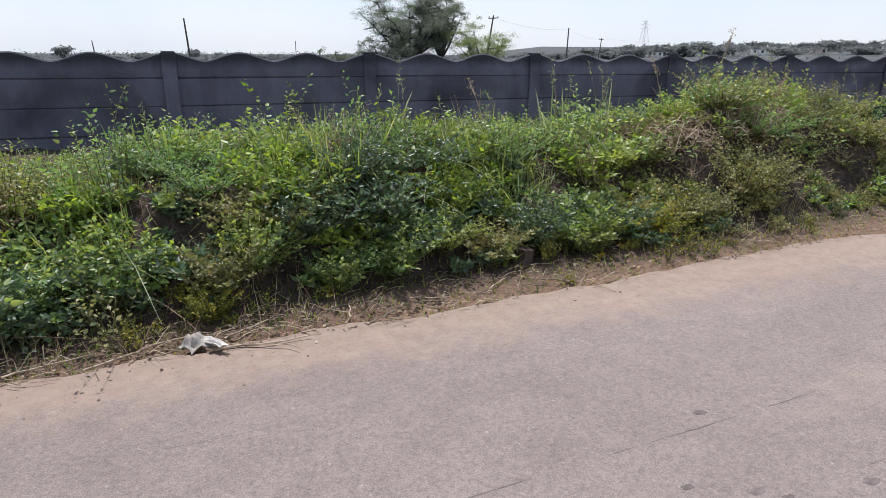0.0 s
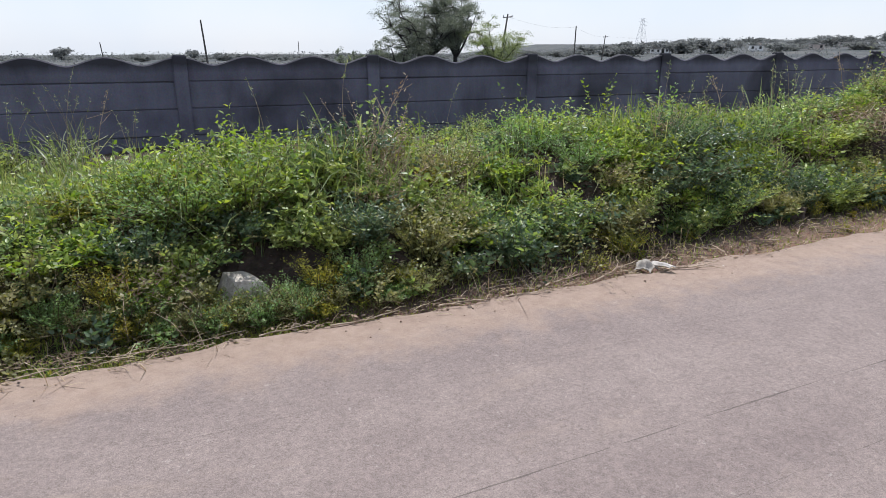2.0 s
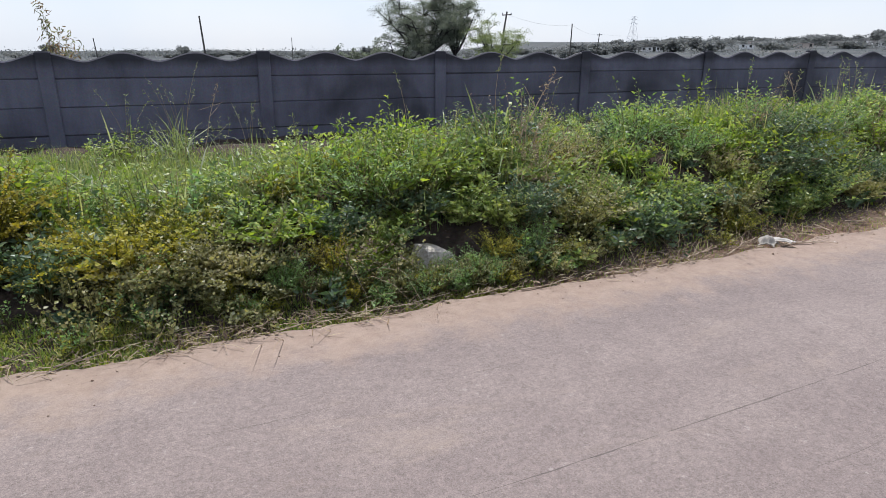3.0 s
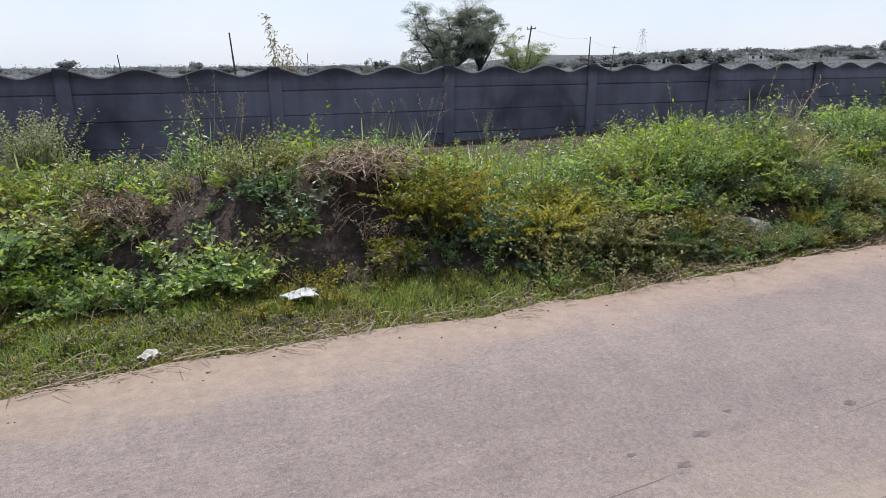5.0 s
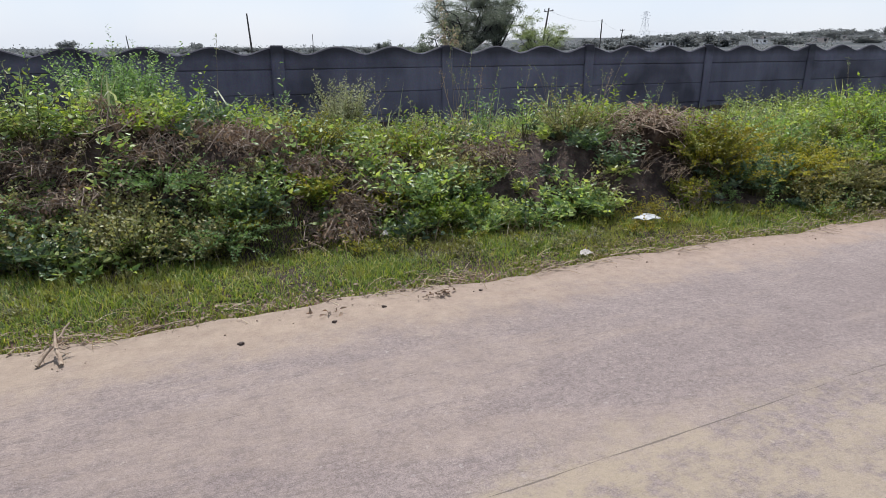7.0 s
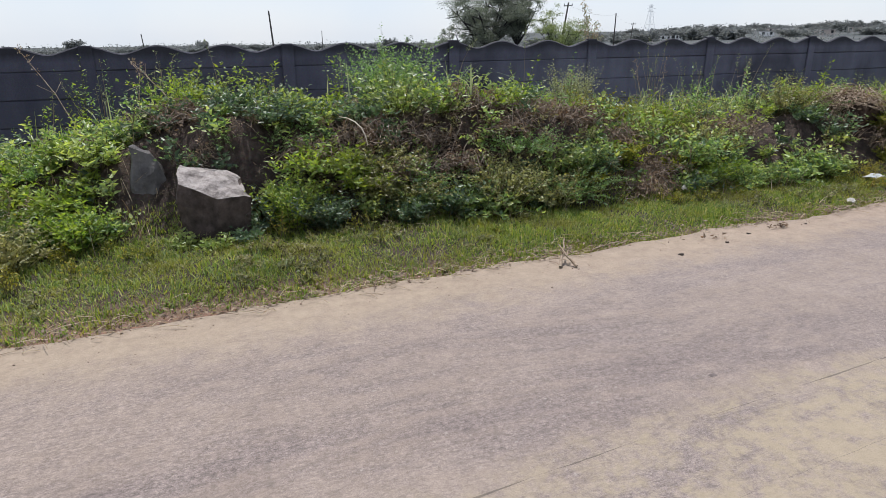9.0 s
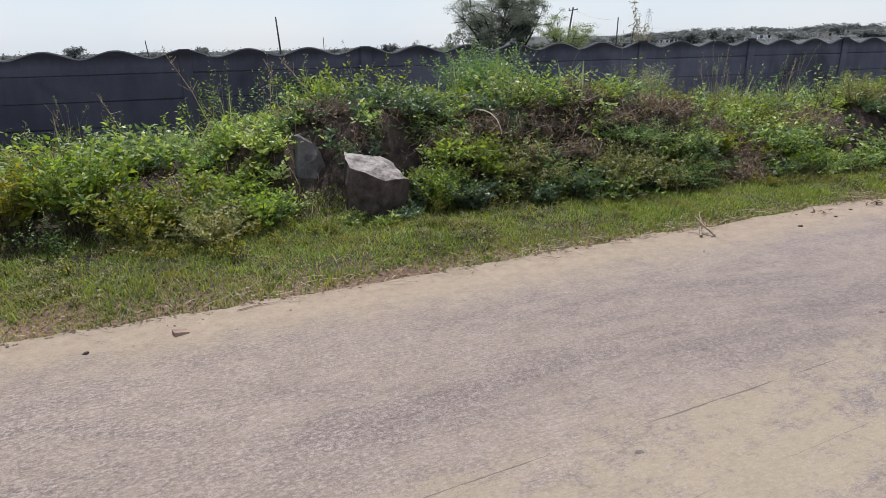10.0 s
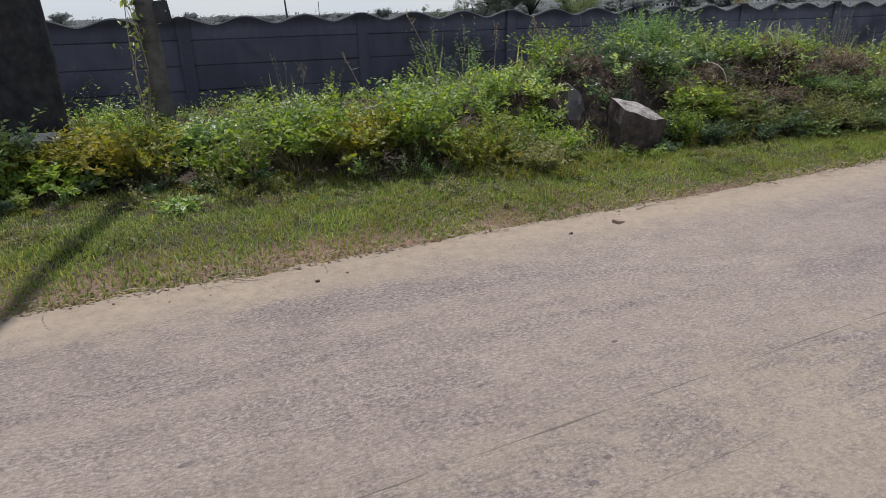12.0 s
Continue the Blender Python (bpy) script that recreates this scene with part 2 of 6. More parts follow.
def concrete_material():
    """Blackened precast concrete: pale worn patches, soot and rain streaks."""
    m, n, l, p = material("sooty_concrete")
    pos = position(n)
    stretch = n.new("ShaderNodeMapping")
    stretch.inputs["Scale"].default_value = (5.0, 5.0, 0.7)
    l.new(pos, stretch.inputs["Vector"])
    cloud = noise_tex(n, l, 1.1, 5, 0.6, pos)
    streak = noise_tex(n, l, 1.0, 5, 0.65, stretch.outputs["Vector"])
    grain = noise_tex(n, l, 55, 6, 0.7, pos)
    r = ramp(n, ((0.3, (0.062, 0.062, 0.086)), (0.5, (0.136, 0.136, 0.18)), (0.72, (0.205, 0.203, 0.256))))
    l.new(mix_col(n, l, 0.4, cloud.outputs["Color"], streak.outputs["Color"]), r.inputs["Fac"])
    oi = n.new("ShaderNodeObjectInfo")
    hs = n.new("ShaderNodeHueSaturation")
    l.new(maths(n, l, "MULTIPLY_ADD", oi.outputs["Random"], 0.24, 0.86), hs.inputs["Value"])
    l.new(mix_col(n, l, 0.5, r.outputs["Color"], mix_col(n, l, 1.0, r.outputs["Color"], grain.outputs["Color"], "OVERLAY")), hs.inputs["Color"])
    soot = noise_tex(n, l, 0.9, 3, 0.5, pos, 0.6)
    sr = ramp(n, ((0.53, (0, 0, 0)), (0.72, (1, 1, 1))))
    l.new(soot.outputs["Fac"], sr.inputs["Fac"])
    col = mix_col(n, l, maths(n, l, "MULTIPLY", sr.outputs["Color"], 0.7), hs.outputs["Color"], (0.022, 0.022, 0.027))
    sep = n.new("ShaderNodeSeparateXYZ")
    l.new(pos, sep.inputs[0])
    # the stretch towards -x is darker and bluer, patchily
    end_dark = n.new("ShaderNodeMapRange")
    end_dark.inputs["From Min"].default_value = -4.5
    end_dark.inputs["From Max"].default_value = -10.5
    l.new(maths(n, l, "MULTIPLY_ADD", cloud.outputs["Fac"], 5.0, maths(n, l, "SUBTRACT", sep.outputs[0], 2.5)), end_dark.inputs["Value"])
    col = mix_col(n, l, maths(n, l, "MULTIPLY", end_dark.outputs[0], 0.4), col, (0.027, 0.029, 0.045))
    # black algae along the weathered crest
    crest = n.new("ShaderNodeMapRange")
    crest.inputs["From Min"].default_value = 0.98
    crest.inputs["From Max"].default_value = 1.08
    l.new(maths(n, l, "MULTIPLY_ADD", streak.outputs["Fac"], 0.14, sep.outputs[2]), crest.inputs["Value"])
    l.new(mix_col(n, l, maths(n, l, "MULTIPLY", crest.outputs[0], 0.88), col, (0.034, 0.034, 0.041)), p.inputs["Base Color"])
    p.inputs["Roughness"].default_value = 0.9
    p.inputs["Specular IOR Level"].default_value = 0.25
    bump(n, l, grain.outputs["Fac"], 0.6, 0.006, p)
    return m


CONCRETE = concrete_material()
# sunlit rim of the wall painted in: paler than the algae-black crest
SUNLIT_TOP = plain_material("sunlit_top_concrete", (0.07, 0.07, 0.075), (0.22, 0.217, 0.214), 7, 0.9)


def asphalt_material():
    """Worn grey-pink asphalt with exposed stone, blown sand, cracks and tar spots."""
    m, n, l, p = material("dusty_asphalt")
    pos = position(n)
    sep = n.new("ShaderNodeSeparateXYZ")
    l.new(pos, sep.inputs[0])
    x, y = sep.outputs[0], sep.outputs[1]
    along = n.new("ShaderNodeMapping")
    along.inputs["Scale"].default_value = (0.35, 1.4, 1.0)
    l.new(pos, along.inputs["Vector"])
    big = noise_tex(n, l, 0.8, 4, 0.6, along.outputs["Vector"])
    mid = noise_tex(n, l, 5.0, 5, 0.65, pos)
    stone = noise_tex(n, l, 62, 4, 0.75, pos)
    grain = noise_tex(n, l, 210, 3, 0.8, pos)
    worn = n.new("ShaderNodeMapping")
    worn.inputs["Scale"].default_value = (13.0, 46.0, 1.0)
    l.new(pos, worn.inputs["Vector"])
    streak = noise_tex(n, l, 1.0, 4, 0.7, worn.outputs["Vector"])
    base = ramp(n, ((0.36, (0.188, 0.152, 0.142)), (0.64, (0.272, 0.225, 0.205))))
    l.new(mix_col(n, l, 0.45, big.outputs["Color"], mid.outputs["Color"]), base.inputs["Fac"])
    speck = ramp(n, ((0.36, (0.6, 0.58, 0.56)), (0.5, (1, 1, 1)), (0.64, (1.42, 1.39, 1.35))))
    far = n.new("ShaderNodeMapRange")
    far.inputs["From Min"].default_value = -3.0
    far.inputs["From Max"].default_value = -9.5
    l.new(x, far.inputs["Value"])
    rolled = maths(n, l, "MULTIPLY", maths(n, l, "SUBTRACT", streak.outputs["Fac"], 0.5), maths(n, l, "MULTIPLY_ADD", far.outputs[0], 0.16, 0.16))
    rolled = maths(n, l, "ADD", rolled, maths(n, l, "MULTIPLY", maths(n, l, "SUBTRACT", stone.outputs["Fac"], 0.5), maths(n, l, "MULTIPLY", far.outputs[0], 0.1)))
    mixed = maths(n, l, "ADD", rolled, maths(n, l, "MULTIPLY_ADD", stone.outputs["Fac"], 0.45, maths(n, l, "MULTIPLY_ADD", grain.outputs["Fac"], 0.62, -0.035)))
    l.new(mixed, speck.inputs["Fac"])
    col = mix_col(n, l, 0.9, base.outputs["Color"], mix_col(n, l, 1.0, base.outputs["Color"], speck.outputs["Color"], "MULTIPLY"))
    # towards -x the binder has worn away and the stones stand out
    rough = n.new("ShaderNodeMapRange")
    rough.inputs["From Min"].default_value, rough.inputs["From Max"].default_value = -8.0, -12.0
    l.new(x, rough.inputs["Value"])
    grains = n.new("ShaderNodeMapping")
    grains.inputs["Scale"].default_value = (55.0, 95.0, 1.0)
    l.new(pos, grains.inputs["Vector"])
    coarse = ramp(n, ((0.38, (0.5, 0.48, 0.47)), (0.5, (1, 1, 1)), (0.64, (1.5, 1.47, 1.43))))
    l.new(noise_tex(n, l, 1.0, 3, 0.7, grains.outputs["Vector"]).outputs["Fac"], coarse.inputs["Fac"])
    col = mix_col(n, l, maths(n, l, "MULTIPLY", rough.outputs[0], 0.85), col, mix_col(n, l, 1.0, col, coarse.outputs["Color"], "MULTIPLY"))
    # worn pits drawn out along the traffic, and pale chips
    pit = ramp(n, ((0.555, (0, 0, 0)), (0.64, (1, 1, 1))))
    l.new(maths(n, l, "MULTIPLY_ADD", far.outputs[0], 0.045, streak.outputs["Fac"]), pit.inputs["Fac"])
    col = mix_col(n, l, maths(n, l, "MULTIPLY", pit.outputs["Color"], maths(n, l, "MULTIPLY_ADD", far.outputs[0], 0.22, 0.25)), col, (0.085, 0.07, 0.066))
    chip = ramp(n, ((0.66, (0, 0, 0)), (0.72, (1, 1, 1))))
    l.new(noise_tex(n, l, 34, 3, 0.6, pos).outputs["Fac"], chip.inputs["Fac"])
    col = mix_col(n, l, maths(n, l, "MULTIPLY", chip.outputs["Color"], 0.4), col, (0.42, 0.375, 0.345))
    # sand: a strip along the edge, and drifts in the lane that grow towards -x
    edge = maths(n, l, "SUBTRACT", y, maths(n, l, "MULTIPLY_ADD", x, 0.038, 2.38))
    wob = maths(n, l, "MULTIPLY_ADD", mid.outputs["Fac"], 0.7, -0.35)
    strip = n.new("ShaderNodeMapRange")
    strip.interpolation_type = "SMOOTHSTEP"
    strip.inputs["From Min"].default_value = -0.42
    strip.inputs["From Max"].default_value = -0.05
    l.new(maths(n, l, "ADD", edge, wob), strip.inputs["Value"])
    drift = noise_tex(n, l, 1.7, 6, 0.7, along.outputs["Vector"], 0.6)
    lane = n.new("ShaderNodeMapRange")
    lane.interpolation_type = "SMOOTHSTEP"
    lane.inputs["From Min"].default_value = 0.55
    lane.inputs["From Max"].default_value = 0.72
    l.new(maths(n, l, "MULTIPLY_ADD", far.outputs[0], 0.18, drift.outputs["Fac"]), lane.inputs["Value"])
    patchy = noise_tex(n, l, 14, 4, 0.7, pos)
    cover = maths(n, l, "MULTIPLY", lane.outputs[0], maths(n, l, "MULTIPLY_ADD", patchy.outputs["Fac"], 1.7, -0.3))
    sand = ramp(n, ((0.3, (0.295, 0.232, 0.182)), (0.7, (0.39, 0.312, 0.25))))
    l.new(mid.outputs["Fac"], sand.inputs["Fac"])
    col = mix_col(n, l, maths(n, l, "MULTIPLY", cover, 0.64), col, sand.outputs["Color"])
    # yellower sand beyond the long crack, where the wheels do not sweep it
    swept = n.new("ShaderNodeMapRange")
    swept.interpolation_type = "SMOOTHSTEP"
    swept.inputs["From Min"].default_value = 0.16
    swept.inputs["From Max"].default_value = -0.12
    l.new(maths(n, l, "ADD", maths(n, l, "SUBTRACT", y, maths(n, l, "MULTIPLY_ADD", x, 0.0682, 1.266)), wob), swept.inputs["Value"])
    lull = n.new("ShaderNodeMapRange")
    lull.inputs["From Min"].default_value, lull.inputs["From Max"].default_value = -12.8, -9.0
    lull.inputs["To Min"].default_value = 0.3
    l.new(x, lull.inputs["Value"])
    gone = n.new("ShaderNodeMapRange")
    gone.inputs["From Min"].default_value, gone.inputs["From Max"].default_value = -3.0, -7.0
    l.new(x, gone.inputs["Value"])
    grit = ramp(n, ((0.44, (0, 0, 0)), (0.56, (1, 1, 1))))
    l.new(maths(n, l, "MULTIPLY_ADD", patchy.outputs["Fac"], 0.5, maths(n, l, "MULTIPLY", drift.outputs["Fac"], 0.55)), grit.inputs["Fac"])
    cover = maths(n, l, "MULTIPLY", maths(n, l, "MULTIPLY", swept.outputs[0], maths(n, l, "MULTIPLY", lull.outputs[0], gone.outputs[0])), grit.outputs["Color"])
    col = mix_col(n, l, maths(n, l, "MULTIPLY", cover, 0.6), col, (0.365, 0.302, 0.2))
    rim = ramp(n, ((0.3, (0.27, 0.207, 0.147)), (0.7, (0.372, 0.3, 0.215))))
    l.new(patchy.outputs["Fac"], rim.inputs["Fac"])
    red = ramp(n, ((0.3, (0.27, 0.192, 0.145)), (0.7, (0.375, 0.285, 0.222))))
    l.new(patchy.outputs["Fac"], red.inputs["Fac"])
    col = mix_col(n, l, maths(n, l, "MULTIPLY", strip.outputs[0], 0.7), col, mix_col(n, l, far.outputs[0], red.outputs["Color"], rim.outputs["Color"]))
    # lengthwise cracks
    wander = noise_tex(n, l, 1.3, 5, 0.65, pos)
    brk = noise_tex(n, l, 2.6, 3, 0.6, pos)
    dark = None
    for at, slope, amp, width in ((1.266, 0.0682, 0.035, 0.006), (0.93, 0.066, 0.06, 0.0016), (1.83, 0.05, 0.12, 0.0015)):
        line = maths(n, l, "SUBTRACT", y, maths(n, l, "MULTIPLY_ADD", x, slope, at))
        line = maths(n, l, "ABSOLUTE", maths(n, l, "ADD", line, maths(n, l, "MULTIPLY_ADD", wander.outputs["Fac"], amp, -amp / 2)))
        hit = maths(n, l, "LESS_THAN", line, maths(n, l, "MULTIPLY", maths(n, l, "SUBTRACT", brk.outputs["Fac"], 0.4), width * 3))
        dark = hit if dark is None else maths(n, l, "MAXIMUM", dark, hit)
    spot = n.new("ShaderNodeTexVoronoi")
    spot.inputs["Scale"].default_value = 1.7
    l.new(noise_tex(n, l, 7, 2, 0.5, pos).outputs["Color"], spot.inputs["Vector"])
    warped = n.new("ShaderNodeVectorMath")
    warped.operation = "MULTIPLY_ADD"
    l.new(wander.outputs["Color"], warped.inputs[0])
    warped.inputs[1].default_value = (0.12, 0.12, 0)
    l.new(pos, warped.inputs[2])
    l.new(warped.outputs[0], spot.inputs["Vector"])
    tar = maths(n, l, "LESS_THAN", spot.outputs["Distance"], 0.022)
    col = mix_col(n, l, maths(n, l, "MULTIPLY", dark, 0.6), col, (0.07, 0.058, 0.05))
    col = mix_col(n, l, maths(n, l, "MULTIPLY", tar, 0.5), col, (0.1, 0.09, 0.085))
    l.new(col, p.inputs["Base Color"])
    p.inputs["Roughness"].default_value = 0.82
    p.inputs["Specular IOR Level"].default_value = 0.3
    bump(n, l, maths(n, l, "SUBTRACT", maths(n, l, "ADD", stone.outputs["Fac"], grain.outputs["Fac"]), dark), 0.7, 0.006, p)
    return m


ASPHALT = asphalt_material()


def soil_material():
    """Reddish sandy soil by the road, humus and painted plant shade on the bank, haze-greyed grassland far off."""
    m, n, l, p = material("sandy_soil")
    pos = position(n)
    sep = n.new("ShaderNodeSeparateXYZ")
    l.new(pos, sep.inputs[0])
    big = noise_tex(n, l, 1.5, 5, 0.65, pos)
    mid = noise_tex(n, l, 12, 6, 0.7, pos)
    fine = noise_tex(n, l, 70, 5, 0.75, pos)
    near = ramp(n, ((0.3, (0.19, 0.112, 0.078)), (0.55, (0.285, 0.19, 0.135)), (0.75, (0.37, 0.272, 0.2))))
    l.new(mix_col(n, l, 0.5, big.outputs["Color"], mid.outputs["Color"]), near.inputs["Fac"])
    # dark bank soil; its near edge also paints the shade under the weeds
    humus_shade = ramp(n, ((0.3, (0.034, 0.026, 0.022)), (0.5, (0.075, 0.057, 0.048)), (0.75, (0.16, 0.122, 0.1))))
    l.new(mid.outputs["Fac"], humus_shade.inputs["Fac"])
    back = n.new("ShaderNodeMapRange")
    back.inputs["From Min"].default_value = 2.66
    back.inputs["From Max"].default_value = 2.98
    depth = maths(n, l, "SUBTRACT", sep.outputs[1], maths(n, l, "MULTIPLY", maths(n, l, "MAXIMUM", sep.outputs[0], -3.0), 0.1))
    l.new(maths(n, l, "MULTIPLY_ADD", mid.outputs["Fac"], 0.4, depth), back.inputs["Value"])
    col = mix_col(n, l, back.outputs[0], near.outputs["Color"], humus_shade.outputs["Color"])
    # grassland colour greyed and blued to stand for haze over the plain
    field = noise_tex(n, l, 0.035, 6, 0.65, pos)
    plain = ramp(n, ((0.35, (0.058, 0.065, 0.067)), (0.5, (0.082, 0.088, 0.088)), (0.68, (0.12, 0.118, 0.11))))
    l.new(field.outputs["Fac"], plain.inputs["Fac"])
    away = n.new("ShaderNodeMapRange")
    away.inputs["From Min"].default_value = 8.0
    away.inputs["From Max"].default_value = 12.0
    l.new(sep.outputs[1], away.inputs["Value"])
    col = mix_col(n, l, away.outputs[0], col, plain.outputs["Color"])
    col = mix_col(n, l, 0.5, col, mix_col(n, l, 1.0, col, fine.outputs["Color"], "OVERLAY"))
    l.new(col, p.inputs["Base Color"])
    p.inputs["Roughness"].default_value = 0.95
    p.inputs["Specular IOR Level"].default_value = 0.15
    bump(n, l, maths(n, l, "ADD", mid.outputs["Fac"], fine.outputs["Fac"]), 0.9, 0.02, p)
    return m


SOIL = soil_material()


# ---- mesh helpers ----
# parts made of more pieces than one could pick apart
MANY = {"stem_mass", "foliage", "blade_tuft", "stalk_tuft", "seed_head_tuft", "twig_tangle", "withered_foliage", "vine_stem_mass", "vine_foliage", "green_foliage", "dry_foliage", "branchwork", "crown", "lattice"}


def link_mesh(name, me, mat_, parent=None, label=""):
    if mat_ is not None:
        me.materials.append(mat_)
    ob = new(name, me)
    if parent is not None:
        ob.parent = parent
    return tagged(ob, label)


def part(name, bm, mat_, parent, label=""):
    me = bpy.data.meshes.new(name)
    bm.to_mesh(me)
    bm.free()
    return link_mesh(name, me, mat_, parent, label)


def soup(name, V, F, mat_, parent=None, label="", smooth=False):
    """One mesh object from vertex and triangle arrays."""
    me = bpy.data.meshes.new(name)
    V, F = np.asarray(V, np.float32), np.asarray(F, np.int32)
    me.vertices.add(len(V))
    me.vertices.foreach_set("co", V.ravel())
    me.loops.add(F.size)
    me.loops.foreach_set("vertex_index", F.ravel())
    me.polygons.add(len(F))
    me.polygons.foreach_set("loop_start", np.arange(0, F.size, F.shape[1], dtype=np.int32))
    if smooth:
        me.polygons.foreach_set("use_smooth", np.ones(len(F), bool))
    me.update(calc_edges=True)
    ob = link_mesh(name, me, mat_, parent, label)
    return tagged(ob, kind="stuff") if name in MANY else ob


def base_of(name, x, y, z, label, category, group=""):
    ob = new(name)
    ob.location = (x, y, z)
    ob.empty_display_size = 0.1
    return tagged(ob, label, category, group)


def unit(a):
    return a / np.maximum(np.linalg.norm(a, axis=-1, keepdims=True), 1e-9)


def vnoise(x, y, seed=0):
    """Smooth value noise on arrays, 0 to 1."""
    x, y = np.asarray(x, float), np.asarray(y, float)
    xi, yi = np.floor(x).astype(np.int64), np.floor(y).astype(np.int64)
    fx, fy = x - xi, y - yi
    fx, fy = fx * fx * (3 - 2 * fx), fy * fy * (3 - 2 * fy)

    def h(a, b):
        k = (a * 374761393 + b * 668265263 + seed * 974634777) & 0x7FFFFFFF
        k = ((k ^ (k >> 13)) * 1274126177) & 0x7FFFFFFF
        return ((k ^ (k >> 16)) & 0xFFFF) / 65535.0
    return (h(xi, yi) * (1 - fx) + h(xi + 1, yi) * fx) * (1 - fy) + (h(xi, yi + 1) * (1 - fx) + h(xi + 1, yi + 1) * fx) * fy


def fbm(x, y, seed=0, octaves=4):
    return sum(vnoise(x * 2 ** k, y * 2 ** k, seed + k) * 0.5 ** k for k in range(octaves)) / sum(0.5 ** k for k in range(octaves))


def smooth01(a):
    a = np.clip(a, 0, 1)
    return a * a * (3 - 2 * a)


# ---- lie of the land ----
EDGE_X, EDGE_Y = (-40, -14.4, -11, -7.3, -4, 0, 4, 12, 40), (1.6, 1.89, 2.06, 2.24, 2.27, 2.42, 2.78, 3.2, 4.2)
FOOT_X, FOOT_Y = (-40, -14.5, -13.5, -12, -10.5, -9.5, -8.4, -7, -6.3, -5, -4, -3, -1.5, 0, 1.1, 2.7, 5, 40), (3.6, 3.55, 3.45, 3.2, 3.35, 3.25, 3.1, 3.0, 3.0, 2.8, 2.5, 2.45, 2.55, 2.75, 2.88, 3.05, 3.3, 5)
TOP_X = (-40, -14, -12.5, -11.5, -10.5, -9, -8, -7.2, -6.3, -5.3, -4.6, -3.7, -3.2, -2.4, -1.3, 0.1, 1.5, 2.9, 3.6, 4.6, 5.4, 8, 40)
TOP_Z = (0.1, 0.1, 0.1, 0.2, 0.5, 0.55, 0.55, 0.42, 0.36, 0.4, 0.5, 0.2, 0.28, 0.5, 0.5, 0.46, 0.5, 0.5, 0.66, 0.68, 0.55, 0.6, 0.5)


def edge_y(x):
    return np.interp(x, EDGE_X, EDGE_Y) + 0.10 * (fbm(np.asarray(x) * 0.9, 3.3, 5) - 0.5)


def foot_y(x):
    return np.interp(x, FOOT_X, FOOT_Y)


def ground_z(x, y):
    x, y = np.asarray(x, float), np.asarray(y, float)
    top = np.interp(x, TOP_X, TOP_Z) + 0.42 * (fbm(x * 1.3, y * 1.3, 11) - 0.5)
    foot = foot_y(x) + 0.5 * (fbm(x * 1.7, y * 0.8, 12, 3) - 0.42)
    rise = smooth01((y - foot) / (np.interp(x, (-5, -4, -1, 0), (0.55, 0.85, 0.85, 0.6)) + 0.25 * vnoise(x * 0.7, 1.0, 4)))
    fall = 1 - 0.8 * smooth01((y - foot - 1.0) / 1.5)
    z = top * rise * fall + (0.07 * (fbm(x * 3, y * 3, 21) - 0.5) + 0.05 * (fbm(x * 11, y * 11, 22) - 0.5)) * rise
    verge = smooth01((y - edge_y(x)) / 0.4)
    z = z + verge * (0.01 + 0.03 * (fbm(x * 4, y * 4, 31) - 0.4))
    z = z - 0.03 * (1 - verge)
    # beyond the wall the land sinks to a wide plain, with a long rise towards +x
    d = np.maximum(y - 9.0, 0)
    z = z * (1 - smooth01((y - 7.7) / 2)) - 2.2 * smooth01(d / 60) - 0.0135 * d
    hill = smooth01((x - 0.45 * y + 10) / 240) * smooth01((y - 60) / 160)
    z = z + hill * (0.0135 * d + 3.2) + 1.5 * (fbm(x * 0.01, y * 0.01, 8) - 0.5) * smooth01(d / 120)
    return z


def axis(lo, hi, step, far, grow=1.16):
    mid = list(np.arange(lo, hi + step / 2, step))
    s, a = step, hi
    while a < far:
        s *= grow
        a += s
        mid.append(a)
    s, a = step, lo
    while a > -far:
        s *= grow
        a -= s
        mid.insert(0, a)
    return np.array(mid)


def grid_faces(nx, ny):
    i = np.arange(nx - 1)[:, None] * ny + np.arange(ny - 1)[None, :]
    return np.stack([i, i + ny, i + ny + 1, i + 1], -1).reshape(-1, 4)


gx, gy = axis(-19, 13, 0.08, 3200), axis(1.5, 8.2, 0.08, 3200)
GX, GY = np.meshgrid(gx, gy, indexing="ij")
GZ = ground_z(GX, GY)
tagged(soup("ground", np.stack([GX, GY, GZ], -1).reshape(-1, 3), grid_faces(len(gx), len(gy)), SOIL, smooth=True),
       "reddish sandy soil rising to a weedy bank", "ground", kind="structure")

# the carriageway: a thin worn slab with a ragged edge
rx = np.concatenate([np.arange(-300, -20, 4.0), np.arange(-20, 14, 0.06), np.arange(14, 301, 4.0)])
ry = np.concatenate([np.linspace(-3.4, 0.0, 5), np.linspace(0.3, 1.0, 6)])
RX = np.repeat(rx[:, None], len(ry) + 1, 1)
lip = edge_y(rx) + 0.02 + 0.14 * (fbm(rx * 2.2, 7.7, 2) - 0.5) + 0.05 * (vnoise(rx * 9, 2.2, 3) - 0.5)
RY = np.concatenate([np.where(ry[None, :] <= 0, ry[None, :], 0 + ry[None, :] * lip[:, None]), lip[:, None] + 0.01], 1)
RY[:, 0] += 0.3 * (fbm(rx * 1.3, 9.1, 14) - 0.5)
RZ = np.full_like(RX, 0.006)
RZ[:, -1] = -0.04
tagged(soup("road", np.stack([RX, RY, RZ], -1).reshape(-1, 3), grid_faces(*RX.shape), ASPHALT, smooth=True),
       "worn grey asphalt road with drifts of sand and long cracks", "road", kind="structure")


